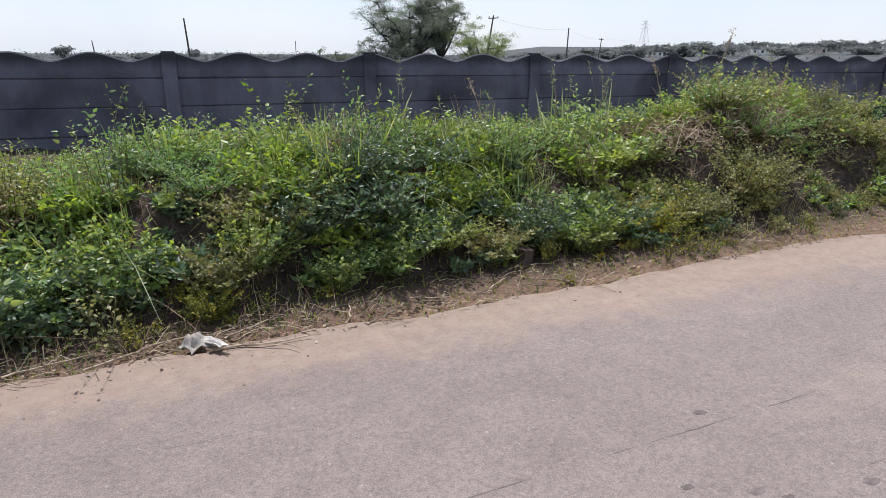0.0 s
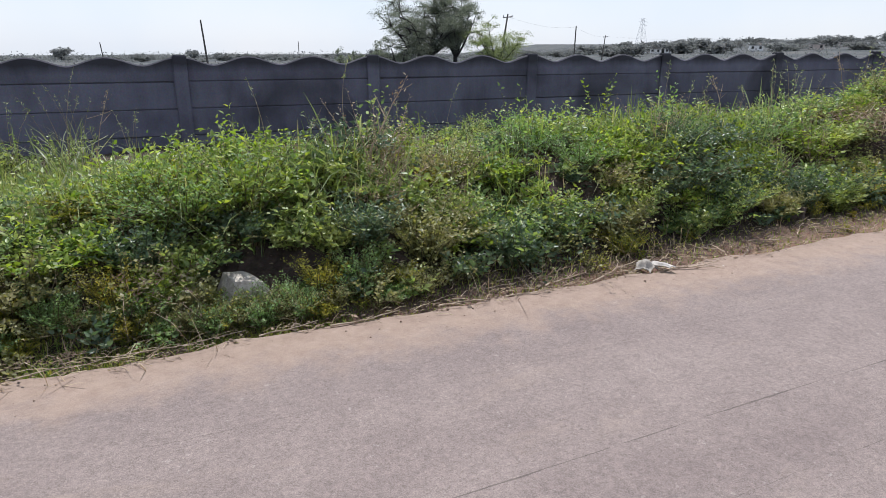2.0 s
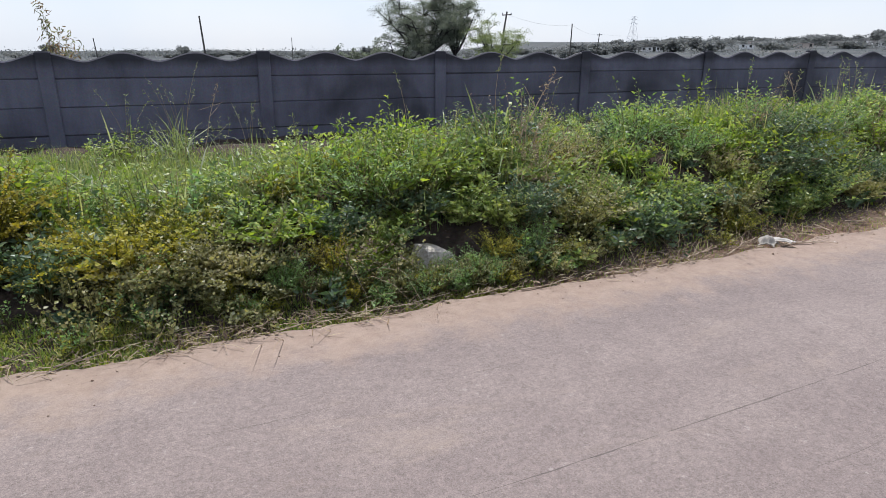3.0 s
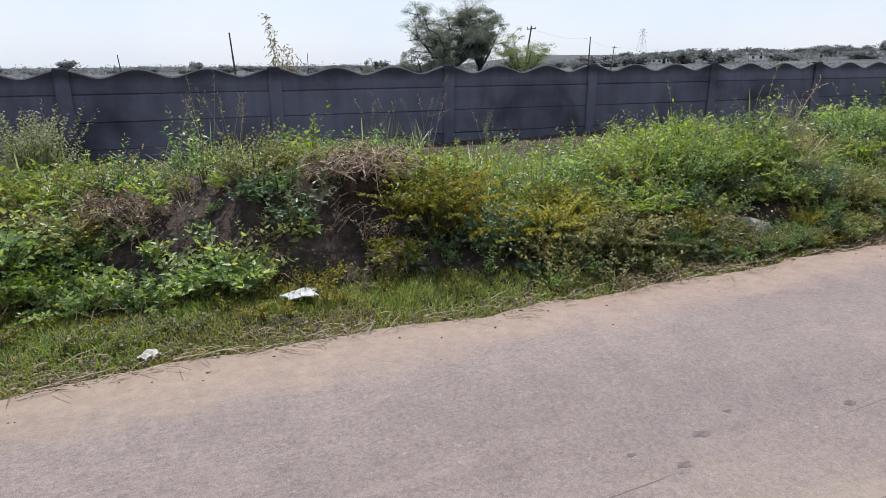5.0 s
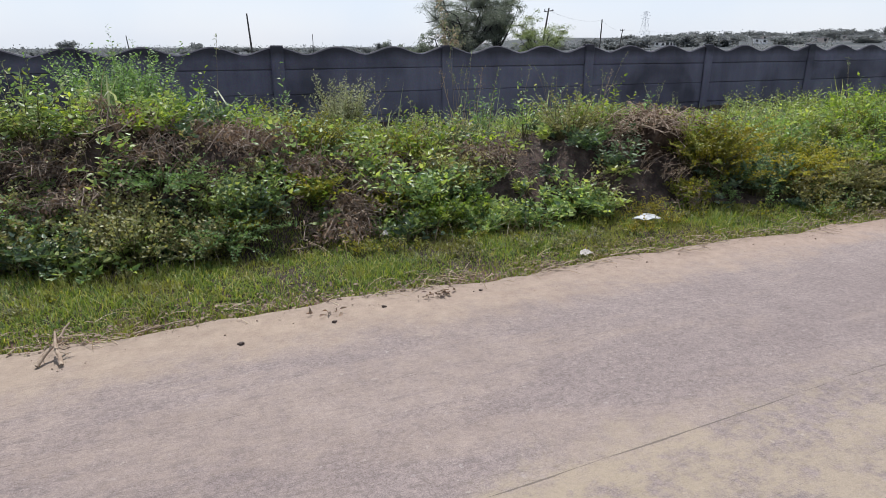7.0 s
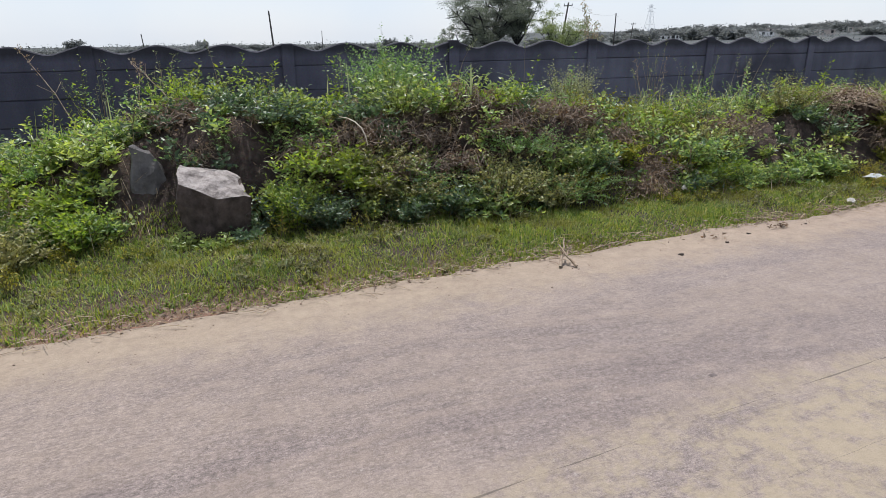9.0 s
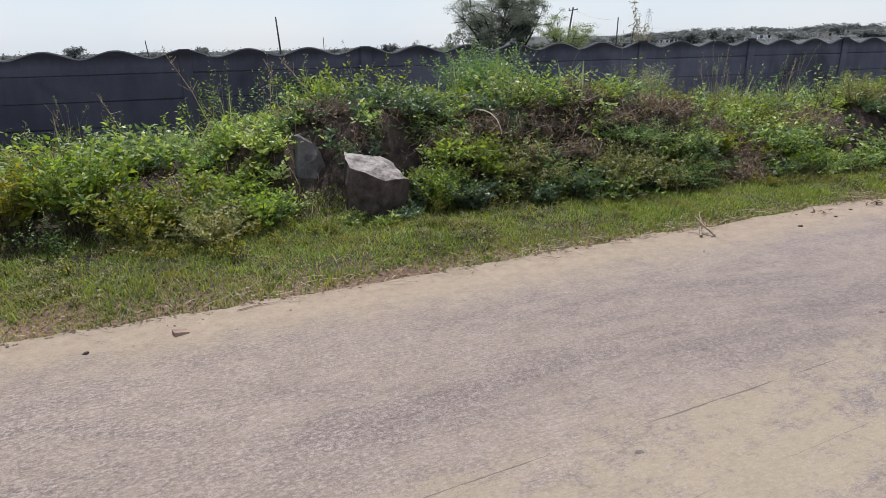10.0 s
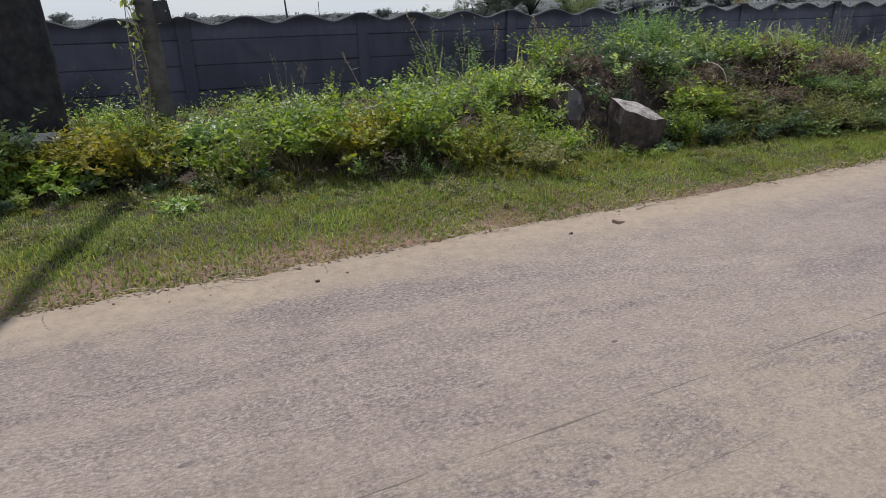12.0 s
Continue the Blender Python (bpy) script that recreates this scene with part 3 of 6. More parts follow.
# ---- precast wall ----
WALL_Y, SPAN, POST_0 = 7.66, 2.22, -2.488
ROW = 0.2985
J1 = 0.803


def panel_mesh(top_wave):
    bm = bmesh.new()
    w, t = SPAN - 0.13, 0.045
    xs = np.linspace(-w / 2, w / 2, 37) if top_wave else (-w / 2, -w / 2 + 0.012, w / 2 - 0.012, w / 2)
    ring = []
    for k, x in enumerate(xs):
        if top_wave:
            z = 0.186 + 0.09 * (0.5 + 0.5 * math.cos(2 * math.pi * 3 * x / SPAN + math.pi)) ** 0.85
        else:
            z = ROW - 0.001
        b, c = 0.016, 0.014 if top_wave else 0.003
        ring.append([bm.verts.new(p) for p in ((x, b, 0.0), (x, 0, b), (x, 0, z - c), (x, c * 1.6, z), (x, t, z if top_wave else z + 0.012), (x, t, 0.0))])
    for p, q in zip(ring, ring[1:]):
        for k in range(6):
            f = bm.faces.new((p[k], q[k], q[(k + 1) % 6], p[(k + 1) % 6]))
            # strip 3 is the top face, coloured as if lit by the sun
            f.material_index = 1 if top_wave and k == 3 else 0
    bm.faces.new(ring[0])
    bm.faces.new(ring[-1][::-1])
    bmesh.ops.recalc_face_normals(bm, faces=bm.faces)
    me = bpy.data.meshes.new("panel")
    bm.to_mesh(me)
    bm.free()
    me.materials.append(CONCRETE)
    me.materials.append(SUNLIT_TOP)
    return me


def post_mesh():
    """An upright with grooves on both sides for the panel ends."""
    bm = bmesh.new()
    a, b, g = 0.075, 0.05, 0.03
    outline = ((-a, -b + 0.01), (-a + 0.012, -b), (a - 0.012, -b), (a, -b + 0.01), (a, -g), (a - 0.025, -g), (a - 0.025, g), (a, g), (a, b), (-a, b), (-a, g), (-a + 0.025, g), (-a + 0.025, -g), (-a, -g))
    low = [bm.verts.new((x, y, -0.5)) for x, y in outline]
    high = [bm.verts.new((x, y, 1.076)) for x, y in outline]
    cap = [bm.verts.new((x * 0.84, y * 0.84, 1.09)) for x, y in outline]
    for r, s in ((low, high), (high, cap)):
        for k in range(len(r)):
            bm.faces.new((r[k], r[(k + 1) % len(r)], s[(k + 1) % len(r)], s[k]))
    bm.faces.new(cap)
    bmesh.ops.recalc_face_normals(bm, faces=bm.faces)
    me = bpy.data.meshes.new("post")
    bm.to_mesh(me)
    bm.free()
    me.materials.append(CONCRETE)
    return me


wall = new("wall_precast")
tagged(wall, "blackened precast concrete wall with a scalloped top", "wall", kind="structure")
wave, flat_panel, upright = panel_mesh(True), panel_mesh(False), post_mesh()
rng = np.random.default_rng(4)
for k in range(-9, 10):
    px = POST_0 + SPAN * k
    ob = new("post", upright)
    ob.parent = wall
    ob.matrix_basis = pose(px, WALL_Y + 0.04, rng.normal(0, 0.008), rng.normal(0, 0.5), rng.normal(0, 0.15), 0)
    for row in range(-4, 1):
        ob = new("panel", wave if row == 0 else flat_panel)
        ob.parent = wall
        ob.matrix_basis = pose(px + SPAN / 2, WALL_Y + 0.02 + rng.normal(0, 0.004), J1 + ROW * row + (0.004 * vnoise(px * 3, 0.5, 9) if row else 0.003), rng.normal(0, 0.5), rng.normal(0, 0.12), 0)


# ---- plant builders ----
BROAD = (np.array([(0, 0, 0), (0.22, 0.42, 0.05), (0.58, 0.30, 0.0), (1, 0, -0.16), (0.58, -0.30, 0.0), (0.22, -0.42, 0.05), (0.42, 0, -0.07)]),
         np.array([(0, 1, 6), (1, 2, 6), (2, 3, 6), (3, 4, 6), (4, 5, 6), (5, 0, 6)]))
LANCE = (np.array([(0, 0, 0), (0.3, 0.5, 0.06), (0.65, 0.3, 0.02), (1, 0, -0.2), (0.65, -0.3, 0.02), (0.3, -0.5, 0.06)]), np.array([(0, 1, 5), (1, 2, 5), (2, 4, 5), (2, 3, 4)]))
SMALL = (np.array([(0, 0, 0), (0.5, 0.5, 0.06), (1, 0, -0.05), (0.5, -0.5, 0.06)]), np.array([(0, 1, 2), (0, 2, 3)]))


def leaves(P, T, N, size, width, shape):
    """Leaf triangles at points P, along T, facing N."""
    tv, tf = shape
    T = unit(T)
    B = unit(np.cross(T, N))
    N = np.cross(B, T)
    size, width = np.asarray(size)[:, None, None], np.asarray(width)[:, None, None]
    V = P[:, None] + tv[None, :, 0:1] * size * T[:, None] + tv[None, :, 1:2] * width * B[:, None] + tv[None, :, 2:3] * size * N[:, None]
    F = tf[None] + (np.arange(len(P)) * len(tv))[:, None, None]
    return V.reshape(-1, 3), F.reshape(-1, 3)


def tubes(A, R, sides=3):
    """Tubes along polylines A (n, k, 3) with radii R (n, k)."""
    n, k = A.shape[:2]
    d = unit(np.gradient(A, axis=1))
    ref = np.where(np.abs(d[..., 2:3]) > 0.9, np.array([1.0, 0, 0]), np.array([0, 0, 1.0]))
    u = unit(np.cross(d, ref))
    v = np.cross(d, u)
    ang = np.arange(sides) * 2 * np.pi / sides
    V = A[:, :, None] + R[:, :, None, None] * (np.cos(ang)[:, None] * u[:, :, None] + np.sin(ang)[:, None] * v[:, :, None])
    i = (np.arange(n) * k * sides)[:, None, None] + (np.arange(k - 1) * sides)[None, :, None] + np.arange(sides)[None, None, :]
    j = i - np.arange(sides) + (np.arange(sides) + 1) % sides
    F = np.concatenate([np.stack([i, j, j + sides], -1).reshape(-1, 3), np.stack([i, j + sides, i + sides], -1).reshape(-1, 3)])
    return V.reshape(-1, 3), F


def join(*pairs):
    V, F, n = [], [], 0
    for v, f in pairs:
        V.append(v)
        F.append(f + n)
        n += len(v)
    return np.concatenate(V), np.concatenate(F)


def shoots(rng, base, lean, length, droop, count, size, ratio, shape, up=0.8, start=0.15, thick=0.0025):
    """Leafy shoots from points; returns stems and leaves as (V, F)."""
    n = len(base)
    s = np.linspace(0, 1, 4)
    length, droop = np.broadcast_to(length, (n,)), np.broadcast_to(droop, (n,))
    lean = unit(lean)
    side = unit(rng.normal(size=(n, 3))) * 0.12

    def along(q):
        return base[:, None] + (lean[:, None] * q[..., None] + side[:, None] * (q * q)[..., None] - np.array([0, 0, 1.0]) * (droop[:, None] * q * q)[..., None]) * length[:, None, None]
    A = along(np.broadcast_to(s, (n, 4)))
    st = tubes(A, np.broadcast_to(thick * (1.1 - s), (n, 4)))
    q = start + (1 - start) * (np.arange(count)[None] + rng.uniform(0, 0.9, (n, count))) / count
    P = along(q)
    turn = rng.uniform(0, 6.28, (n, 1)) + np.arange(count)[None] * 2.4 + rng.normal(0, 0.4, (n, count))
    out = np.stack([np.cos(turn), np.sin(turn), rng.normal(0.12, 0.35, (n, count))], -1)
    T = unit(out + 0.45 * lean[:, None])
    N = unit(np.array([0, -0.12 - 1.1 * max(0.8 - up, 0), up]) + rng.normal(0, 0.5, (n, count, 3)))
    sz = size * rng.uniform(0.4, 1.3, (n, count)) * (1.1 - 0.45 * q)
    P, T, N, sz = P.reshape(-1, 3), T.reshape(-1, 3), N.reshape(-1, 3), sz.ravel()
    P = P + T * sz[:, None] * 0.15
    return st, leaves(P, T, N, sz, sz * ratio, shape)


def blades(rng, P, length, width, lean, bend):
    """Curved grass blades, three segments each."""
    n = len(P)
    a = rng.uniform(0, 6.28, n)
    H = np.stack([np.cos(a), np.sin(a), np.zeros(n)], -1)
    lean, bend = rng.normal(0, lean, n)[:, None], np.abs(rng.normal(0.6 * bend, 0.6 * bend, n))[:, None]
    length = np.broadcast_to(length, (n,))[:, None]
    B = np.stack([-H[:, 1], H[:, 0], np.zeros(n)], -1) * (np.broadcast_to(width, (n,))[:, None] / 2)
    pts = []
    for s, w in ((0, 0.8), (0.4, 1.0), (0.75, 0.7), (1.0, 0.0)):
        c = P + np.array([0, 0, 1.0]) * length * (s - 0.45 * bend * s ** 2.5) + H * length * (lean * s + bend * 0.6 * s * s)
        pts += [c] if w == 0 else [c - B * w, c + B * w]
    V = np.stack(pts, 1)
    f = np.array([(0, 1, 3), (0, 3, 2), (2, 3, 5), (2, 5, 4), (4, 5, 6)])
    return V.reshape(-1, 3), (f[None] + (np.arange(n) * 7)[:, None, None]).reshape(-1, 3)


def on_ground(x, y, dz=0.0):
    return np.stack([x, y, ground_z(x, y) + dz], -1)


def slope_lean(rng, P, up=0.9, spread=0.55):
    """Growth directions: up, and outwards from the slope."""
    e = 0.06
    gxn = -(ground_z(P[:, 0] + e, P[:, 1]) - ground_z(P[:, 0] - e, P[:, 1])) / (2 * e)
    gyn = -(ground_z(P[:, 0], P[:, 1] + e) - ground_z(P[:, 0], P[:, 1] - e)) / (2 * e)
    n = np.stack([gxn, gyn, np.ones(len(P))], -1)
    return unit(unit(n) * 0.55 + np.array([0, 0, up * 0.5]) + rng.normal(0, spread * 0.6, (len(P), 3)))


def scatter(rng, count, x0, x1, d0, d1):
    """Random places on the bank, d metres beyond its foot."""
    x = rng.uniform(x0, x1, count)
    return x, foot_y(x) + rng.uniform(d0, d1, count)


def undergrowth(name, seed, mat_, label, count, x0, x1, d0, d1, keep, length, droop, n_leaf, size, ratio, shape, up=0.8, lift=0.0, stem=STEM, tuft=8):
    """A mat of weeds that nobody could count: leaves, with their stems as a part."""
    rng = np.random.default_rng(seed)
    n_tuft = count // tuft
    x, y = scatter(rng, n_tuft, x0, x1, d0, d1)
    ok = np.repeat(rng.uniform(size=n_tuft) < keep(x, y), tuft)
    vigour = np.repeat(rng.uniform(0.55, 1.45, n_tuft), tuft)
    x, y = np.repeat(x, tuft), np.repeat(y, tuft)
    x, y = x + rng.normal(0, 0.022, len(x)), y + rng.normal(0, 0.022, len(y))
    ok &= ~((x > -10.62) & (x < -9.98) & (y > 3.0) & (y < 3.62))
    ok &= ~((x > -2.47) & (x < -2.08) & (y > 2.4) & (y < 2.95))
    ok &= ~((x > -10.85) & (x < -10.5) & (y > 3.2) & (y < 3.95))
    x, y, vigour = x[ok], y[ok], vigour[ok]
    P = on_ground(x, y, lift)
    st, lf = shoots(rng, P, slope_lean(rng, P), length * vigour * rng.uniform(0.7, 1.15, len(P)) * (0.3 + 1.45 * vnoise(x * 2.3, y * 2.3, seed) ** 1.4), droop, n_leaf, size, ratio, shape, up)
    ob = tagged(soup(name, *lf, mat_), label, "plants", kind="stuff")
    soup("stem_mass", *st, stem, ob)
    return ob


def shrub(seed, name, x, y, radius, height, label, mat_, n_shoot, n_leaf, size, ratio, shape=SMALL, droop=0.25, stem=STEM, group="bushes on the bank", start=0.25, category="bush", dz=-0.02, up=0.7, out=0.0):
    rng = np.random.default_rng(seed)
    z = float(ground_z(x, y)) + dz
    root = base_of(name, x, y, z, label, category, group)
    a, r = rng.uniform(0, 6.28, n_shoot), np.sqrt(rng.uniform(0, 1, n_shoot))
    B = np.stack([np.cos(a) * r * radius * 0.35, np.sin(a) * r * radius * 0.35, np.zeros(n_shoot)], -1)
    tilt = r * radius / height * rng.uniform(0.6, 1.15, n_shoot)
    lean = np.stack([np.cos(a) * tilt, np.sin(a) * tilt, np.ones(n_shoot)], -1) + rng.normal(0, 0.14, (n_shoot, 3)) - np.array([0, out, 0])
    L = height * rng.uniform(0.55, 1.2, n_shoot) * (1 + 0.35 * r)
    st, lf = shoots(rng, B, lean, L, droop, n_leaf, size, ratio, shape, up, start, 0.0035)
    soup("stem_mass", *st, stem, root)
    soup("foliage", *lf, mat_, root)
    return root


# ---- weeds on the bank ----
def bare(x, y):
    """Places where the soil of the bank shows."""
    f = y - foot_y(x)
    hollow = smooth01((fbm(x * 1.8, y * 2.6, 77, 3) - 0.63) / 0.05) * smooth01((0.85 - f) / 0.2) * np.where(x < -11, 0, 1)
    return np.clip(0.4 * hollow + 1.2 * np.exp(-((x + 4.25) / 0.24) ** 2 - ((f - 0.12) / 0.2) ** 2) + 1.0 * np.exp(-((x + 5.75) / 0.42) ** 2 - ((f - 0.48) / 0.26) ** 2) + 0.75 * np.exp(-((x - 4.0) / 0.35) ** 2 - ((f - 0.35) / 0.4) ** 2)
                   + 1.3 * np.exp(-((x + 4.74) / 0.28) ** 2 - ((f - 0.58) / 0.28) ** 2) + 0.7 * np.exp(-((x + 0.35) / 0.2) ** 2 - ((f - 0.02) / 0.16) ** 2) + 0.5 * np.exp(-((x + 3.15) / 0.2) ** 2 - ((f - 0.5) / 0.2) ** 2) + 0.5 * np.exp(-((x - 2.05) / 0.2) ** 2 - ((f - 0.3) / 0.25) ** 2) + 1.1 * np.exp(-((x + 7.2) / 0.32) ** 2 - ((f - 0.08) / 0.2) ** 2) + 0.7 * np.exp(-((x + 4.1) / 0.2) ** 2 - ((f - 0.1) / 0.2) ** 2) + 0.4 * np.exp(-((x + 8.7) / 1.0) ** 2 - ((f - 0.52) / 0.24) ** 2), 0, 0.95)


def face(x, y):
    """Thinner cover on the steep face than on the crest."""
    return np.interp(y - foot_y(x), (0.3, 0.9), (0.7, 1.0)) * np.where((x > -4.4) & (x < 2) & (y - foot_y(x) < 0.03), 0.0, 1.0)


def clumps(x, y, seed, freq, low, soft=0.12):
    return smooth01((fbm(x * freq, y * freq, seed, 3) - low) / soft)


undergrowth("broadleaf_weeds", 101, GREEN, "tangled bright green broadleaf weeds covering the bank", 15000, -16.5, 13, 0.0, 2.1,
            lambda x, y: (0.08 + 0.92 * clumps(x, y, 41, 1.5, 0.45)) * face(x, y) * (1 - bare(x, y)) * np.where(x < -11.3, 0.5, 1) * np.where((x < -3.1) & (x > -4.9) & (y - foot_y(x) > 0.9), 0.3, 1),
            0.27, 0.35, 11, 0.052, 0.6, BROAD, 0.62)
undergrowth("dark_creepers", 102, DEEP, "dark green creepers hanging over the face of the bank", 12000, -16.5, 13, -0.05, 1.0,
            lambda x, y: (0.12 + 0.88 * clumps(x, y, 42, 1.3, 0.45)) * face(x, y) * (1 - bare(x, y)) * np.where(x < -11.3, 0.5, 1), 0.22, 0.5, 11, 0.045, 0.62, BROAD, 0.35)
undergrowth("lance_weeds", 108, LIME, "bright yellow-green weeds with long pointed leaves", 8500, -16.5, 13, 0.1, 2.0,
            lambda x, y: clumps(x, y, 47, 1.5, 0.47) * face(x, y) * (1 - bare(x, y)) * np.where((x < -3.1) & (x > -4.9), 0.4, 1), 0.28, 0.3, 11, 0.06, 0.38, LANCE, 0.8)
undergrowth("fine_weeds", 107, FEATHER, "fine-leaved soft green weeds on the bank", 9000, -16.5, 13, -0.1, 1.8,
            lambda x, y: clumps(x, y, 46, 1.4, 0.5) * np.where(x > -2.5, 0.25, 0.8), 0.26, 0.25, 16, 0.024, 0.5, SMALL)
undergrowth("olive_weeds", 103, OLIVE, "olive and yellowing small-leaved weeds", 12000, -16.5, 13, -0.12, 1.6,
            lambda x, y: clumps(x, y, 43, 1.1, 0.47) * (1 - 0.8 * bare(x, y)) * np.where((x > 2.6) | ((x < -3) & (x > -4.9)), 1.0, 0.6), 0.24, 0.3, 14, 0.026, 0.65, SMALL, 0.5)
undergrowth("low_weeds", 104, YELLOW, "low yellow-green weeds along the foot of the bank", 11000, -16.5, 9, -0.6, 0.25,
            lambda x, y: clumps(x, y, 44, 1.2, 0.44) * np.where(x > -0.6, 0.45, 0.9) * np.interp(y - foot_y(x), (-0.6, -0.3, 0), (0.12, 0.4, 1)) * (y > edge_y(x) + 0.12) * (1 - bare(x, y)), 0.12, 0.2, 12, 0.02, 0.55, SMALL)
undergrowth("verge_weeds", 109, OLIVE, "small olive weeds scattered through the verge grass", 6000, -16.5, -4.5, -0.95, 0.05,
            lambda x, y: clumps(x, y, 48, 2.0, 0.48) * (y > edge_y(x) + 0.1), 0.07, 0.3, 7, 0.024, 0.55, BROAD)
undergrowth("back_weeds", 105, GREEN, "green weeds between the bank and the wall", 9500, -17, 13, 1.6, 4.4,
            lambda x, y: (y < 7.5) * (0.3 + 0.7 * clumps(x, y, 45, 1.0, 0.42)) * np.where(x < -11.6, 0.55, 1), 0.26, 0.25, 9, 0.045, 0.6, BROAD)
undergrowth("dry_brambles", 106, DEADLEAF, "brown dried creepers tangled on the crest", 4200, -12.0, 6, 0.1, 1.25,
            lambda x, y: np.clip(np.exp(-((x + 9.0) / 1.3) ** 2) + np.exp(-((x + 4.75) / 0.4) ** 2) + 0.35 * np.exp(-((x - 3.5) / 0.8) ** 2) + 0.5 * np.exp(-((x + 1.4) / 0.3) ** 2) + 0.6 * np.exp(-((x + 7.2) / 0.7) ** 2) + 0.25, 0, 1), 0.26, 0.55, 9, 0.03, 0.4, SMALL, 0.4, 0.02, TWIG)


undergrowth("straw_weeds", 110, STRAW, "straw-coloured withered weeds among the green on the crest", 1700, -6, 6, 0.35, 1.3,
            lambda x, y: (0.15 + 0.85 * clumps(x, y, 49, 1.6, 0.5)) * np.clip(np.exp(-((x + 1.2) / 1.3) ** 2) + 0.5 * np.exp(-((x - 2.6) / 1.2) ** 2) + 0.25, 0, 1), 0.27, 0.4, 14, 0.03, 0.3, SMALL, 0.6, 0.02, TWIG)


def grass(name, seed, mat_, label, x, y, length, width, lean, bend, dz=-0.01):
    rng = np.random.default_rng(seed)
    P = on_ground(x, y, dz)
    L = length * rng.uniform(0.45, 1.3, len(x))
    return tagged(soup(name, *blades(rng, P, L, width * rng.uniform(0.6, 1.3, len(x)), lean, bend), mat_), label, "grass", kind="stuff")


# short turf between road and bank
rng = np.random.default_rng(201)
x = rng.uniform(-17, 7, 420000)
e, f = edge_y(x), foot_y(x)
y = e + rng.beta(1.2, 1.2, len(x)) * (f + 0.25 - e)
wide = np.interp(x, (-7.5, -5, -4, -2.5, -1), (1, 0.8, 0.5, 0.4, 0.05))
d = (y - e) / np.maximum(f - e, 0.1)
ok = rng.uniform(size=len(x)) < wide * smooth01((d + 0.04 + 0.36 * (fbm(x * 2.2, y * 2.2, 51) - 0.5)) / 0.13) * (0.45 + 0.55 * smooth01((fbm(x * 5, y * 5, 52) - 0.3) / 0.25))
grass("verge_grass", 202, TURF, "short patchy green and yellow grass beside the road", x[ok], y[ok], 0.025 + 0.05 * fbm(x[ok] * 2.4, y[ok] * 2.4, 57) ** 1.5, 0.005, 0.6, 0.9)
# lush blades among the weeds
rng = np.random.default_rng(203)
x = rng.uniform(-17, 12, 120000)
y = foot_y(x) + rng.uniform(0.7, 4.2, len(x))
back = smooth01((y - foot_y(x) - 0.8) / 0.5)
ok = (y < 7.5) & (rng.uniform(size=len(x)) < 0.9 * (0.25 + 0.75 * back) * smooth01((fbm(x * 0.7, y * 0.7, 53) - 0.42) / 0.16) * np.where((x > -4.9) & (x < -2.9), 0.8, 0.3) * np.where(x < -11.6, 0.5, 1))
grass("bank_grass", 204, BLADE, "fresh green grass growing among the weeds", x[ok], y[ok], 0.17, 0.0045, 0.35, 0.9)
rng = np.random.default_rng(207)
x = rng.uniform(-5.0, -2.7, 42000)
y = foot_y(x) + rng.uniform(0.75, 3.6, len(x))
ok = (y < 7.4) & (rng.uniform(size=len(x)) < 0.35 + 0.65 * smooth01((fbm(x * 1.4, y * 1.4, 59) - 0.35) / 0.2))
grass("soft_grass", 208, BLADE, "soft bright green grass behind the crest of the bank", x[ok], y[ok], 0.2, 0.005, 0.35, 1.0)
rng = np.random.default_rng(211)
x = rng.uniform(-2.9, 2.6, 8000)
y = foot_y(x) + rng.uniform(0.45, 1.15, len(x))
ok = rng.uniform(size=len(x)) < smooth01((fbm(x * 1.7, y * 1.7, 60) - 0.45) / 0.15)
grass("crest_grass", 212, BLADE, "arching yellow-green grass on the crest of the bank", x[ok], y[ok], 0.3, 0.007, 0.5, 1.5)
rng = np.random.default_rng(205)
x = rng.uniform(-12, 9, 9000)
y = foot_y(x) + rng.uniform(-0.2, 0.9, len(x))
ok = rng.uniform(size=len(x)) < 0.55 * smooth01((fbm(x * 1.1, y * 1.1, 54) - 0.5) / 0.12)
grass("dry_grass", 206, STRAW, "dry yellow grass stalks caught in the weeds", x[ok], y[ok], 0.17, 0.0035, 0.9, 0.9)


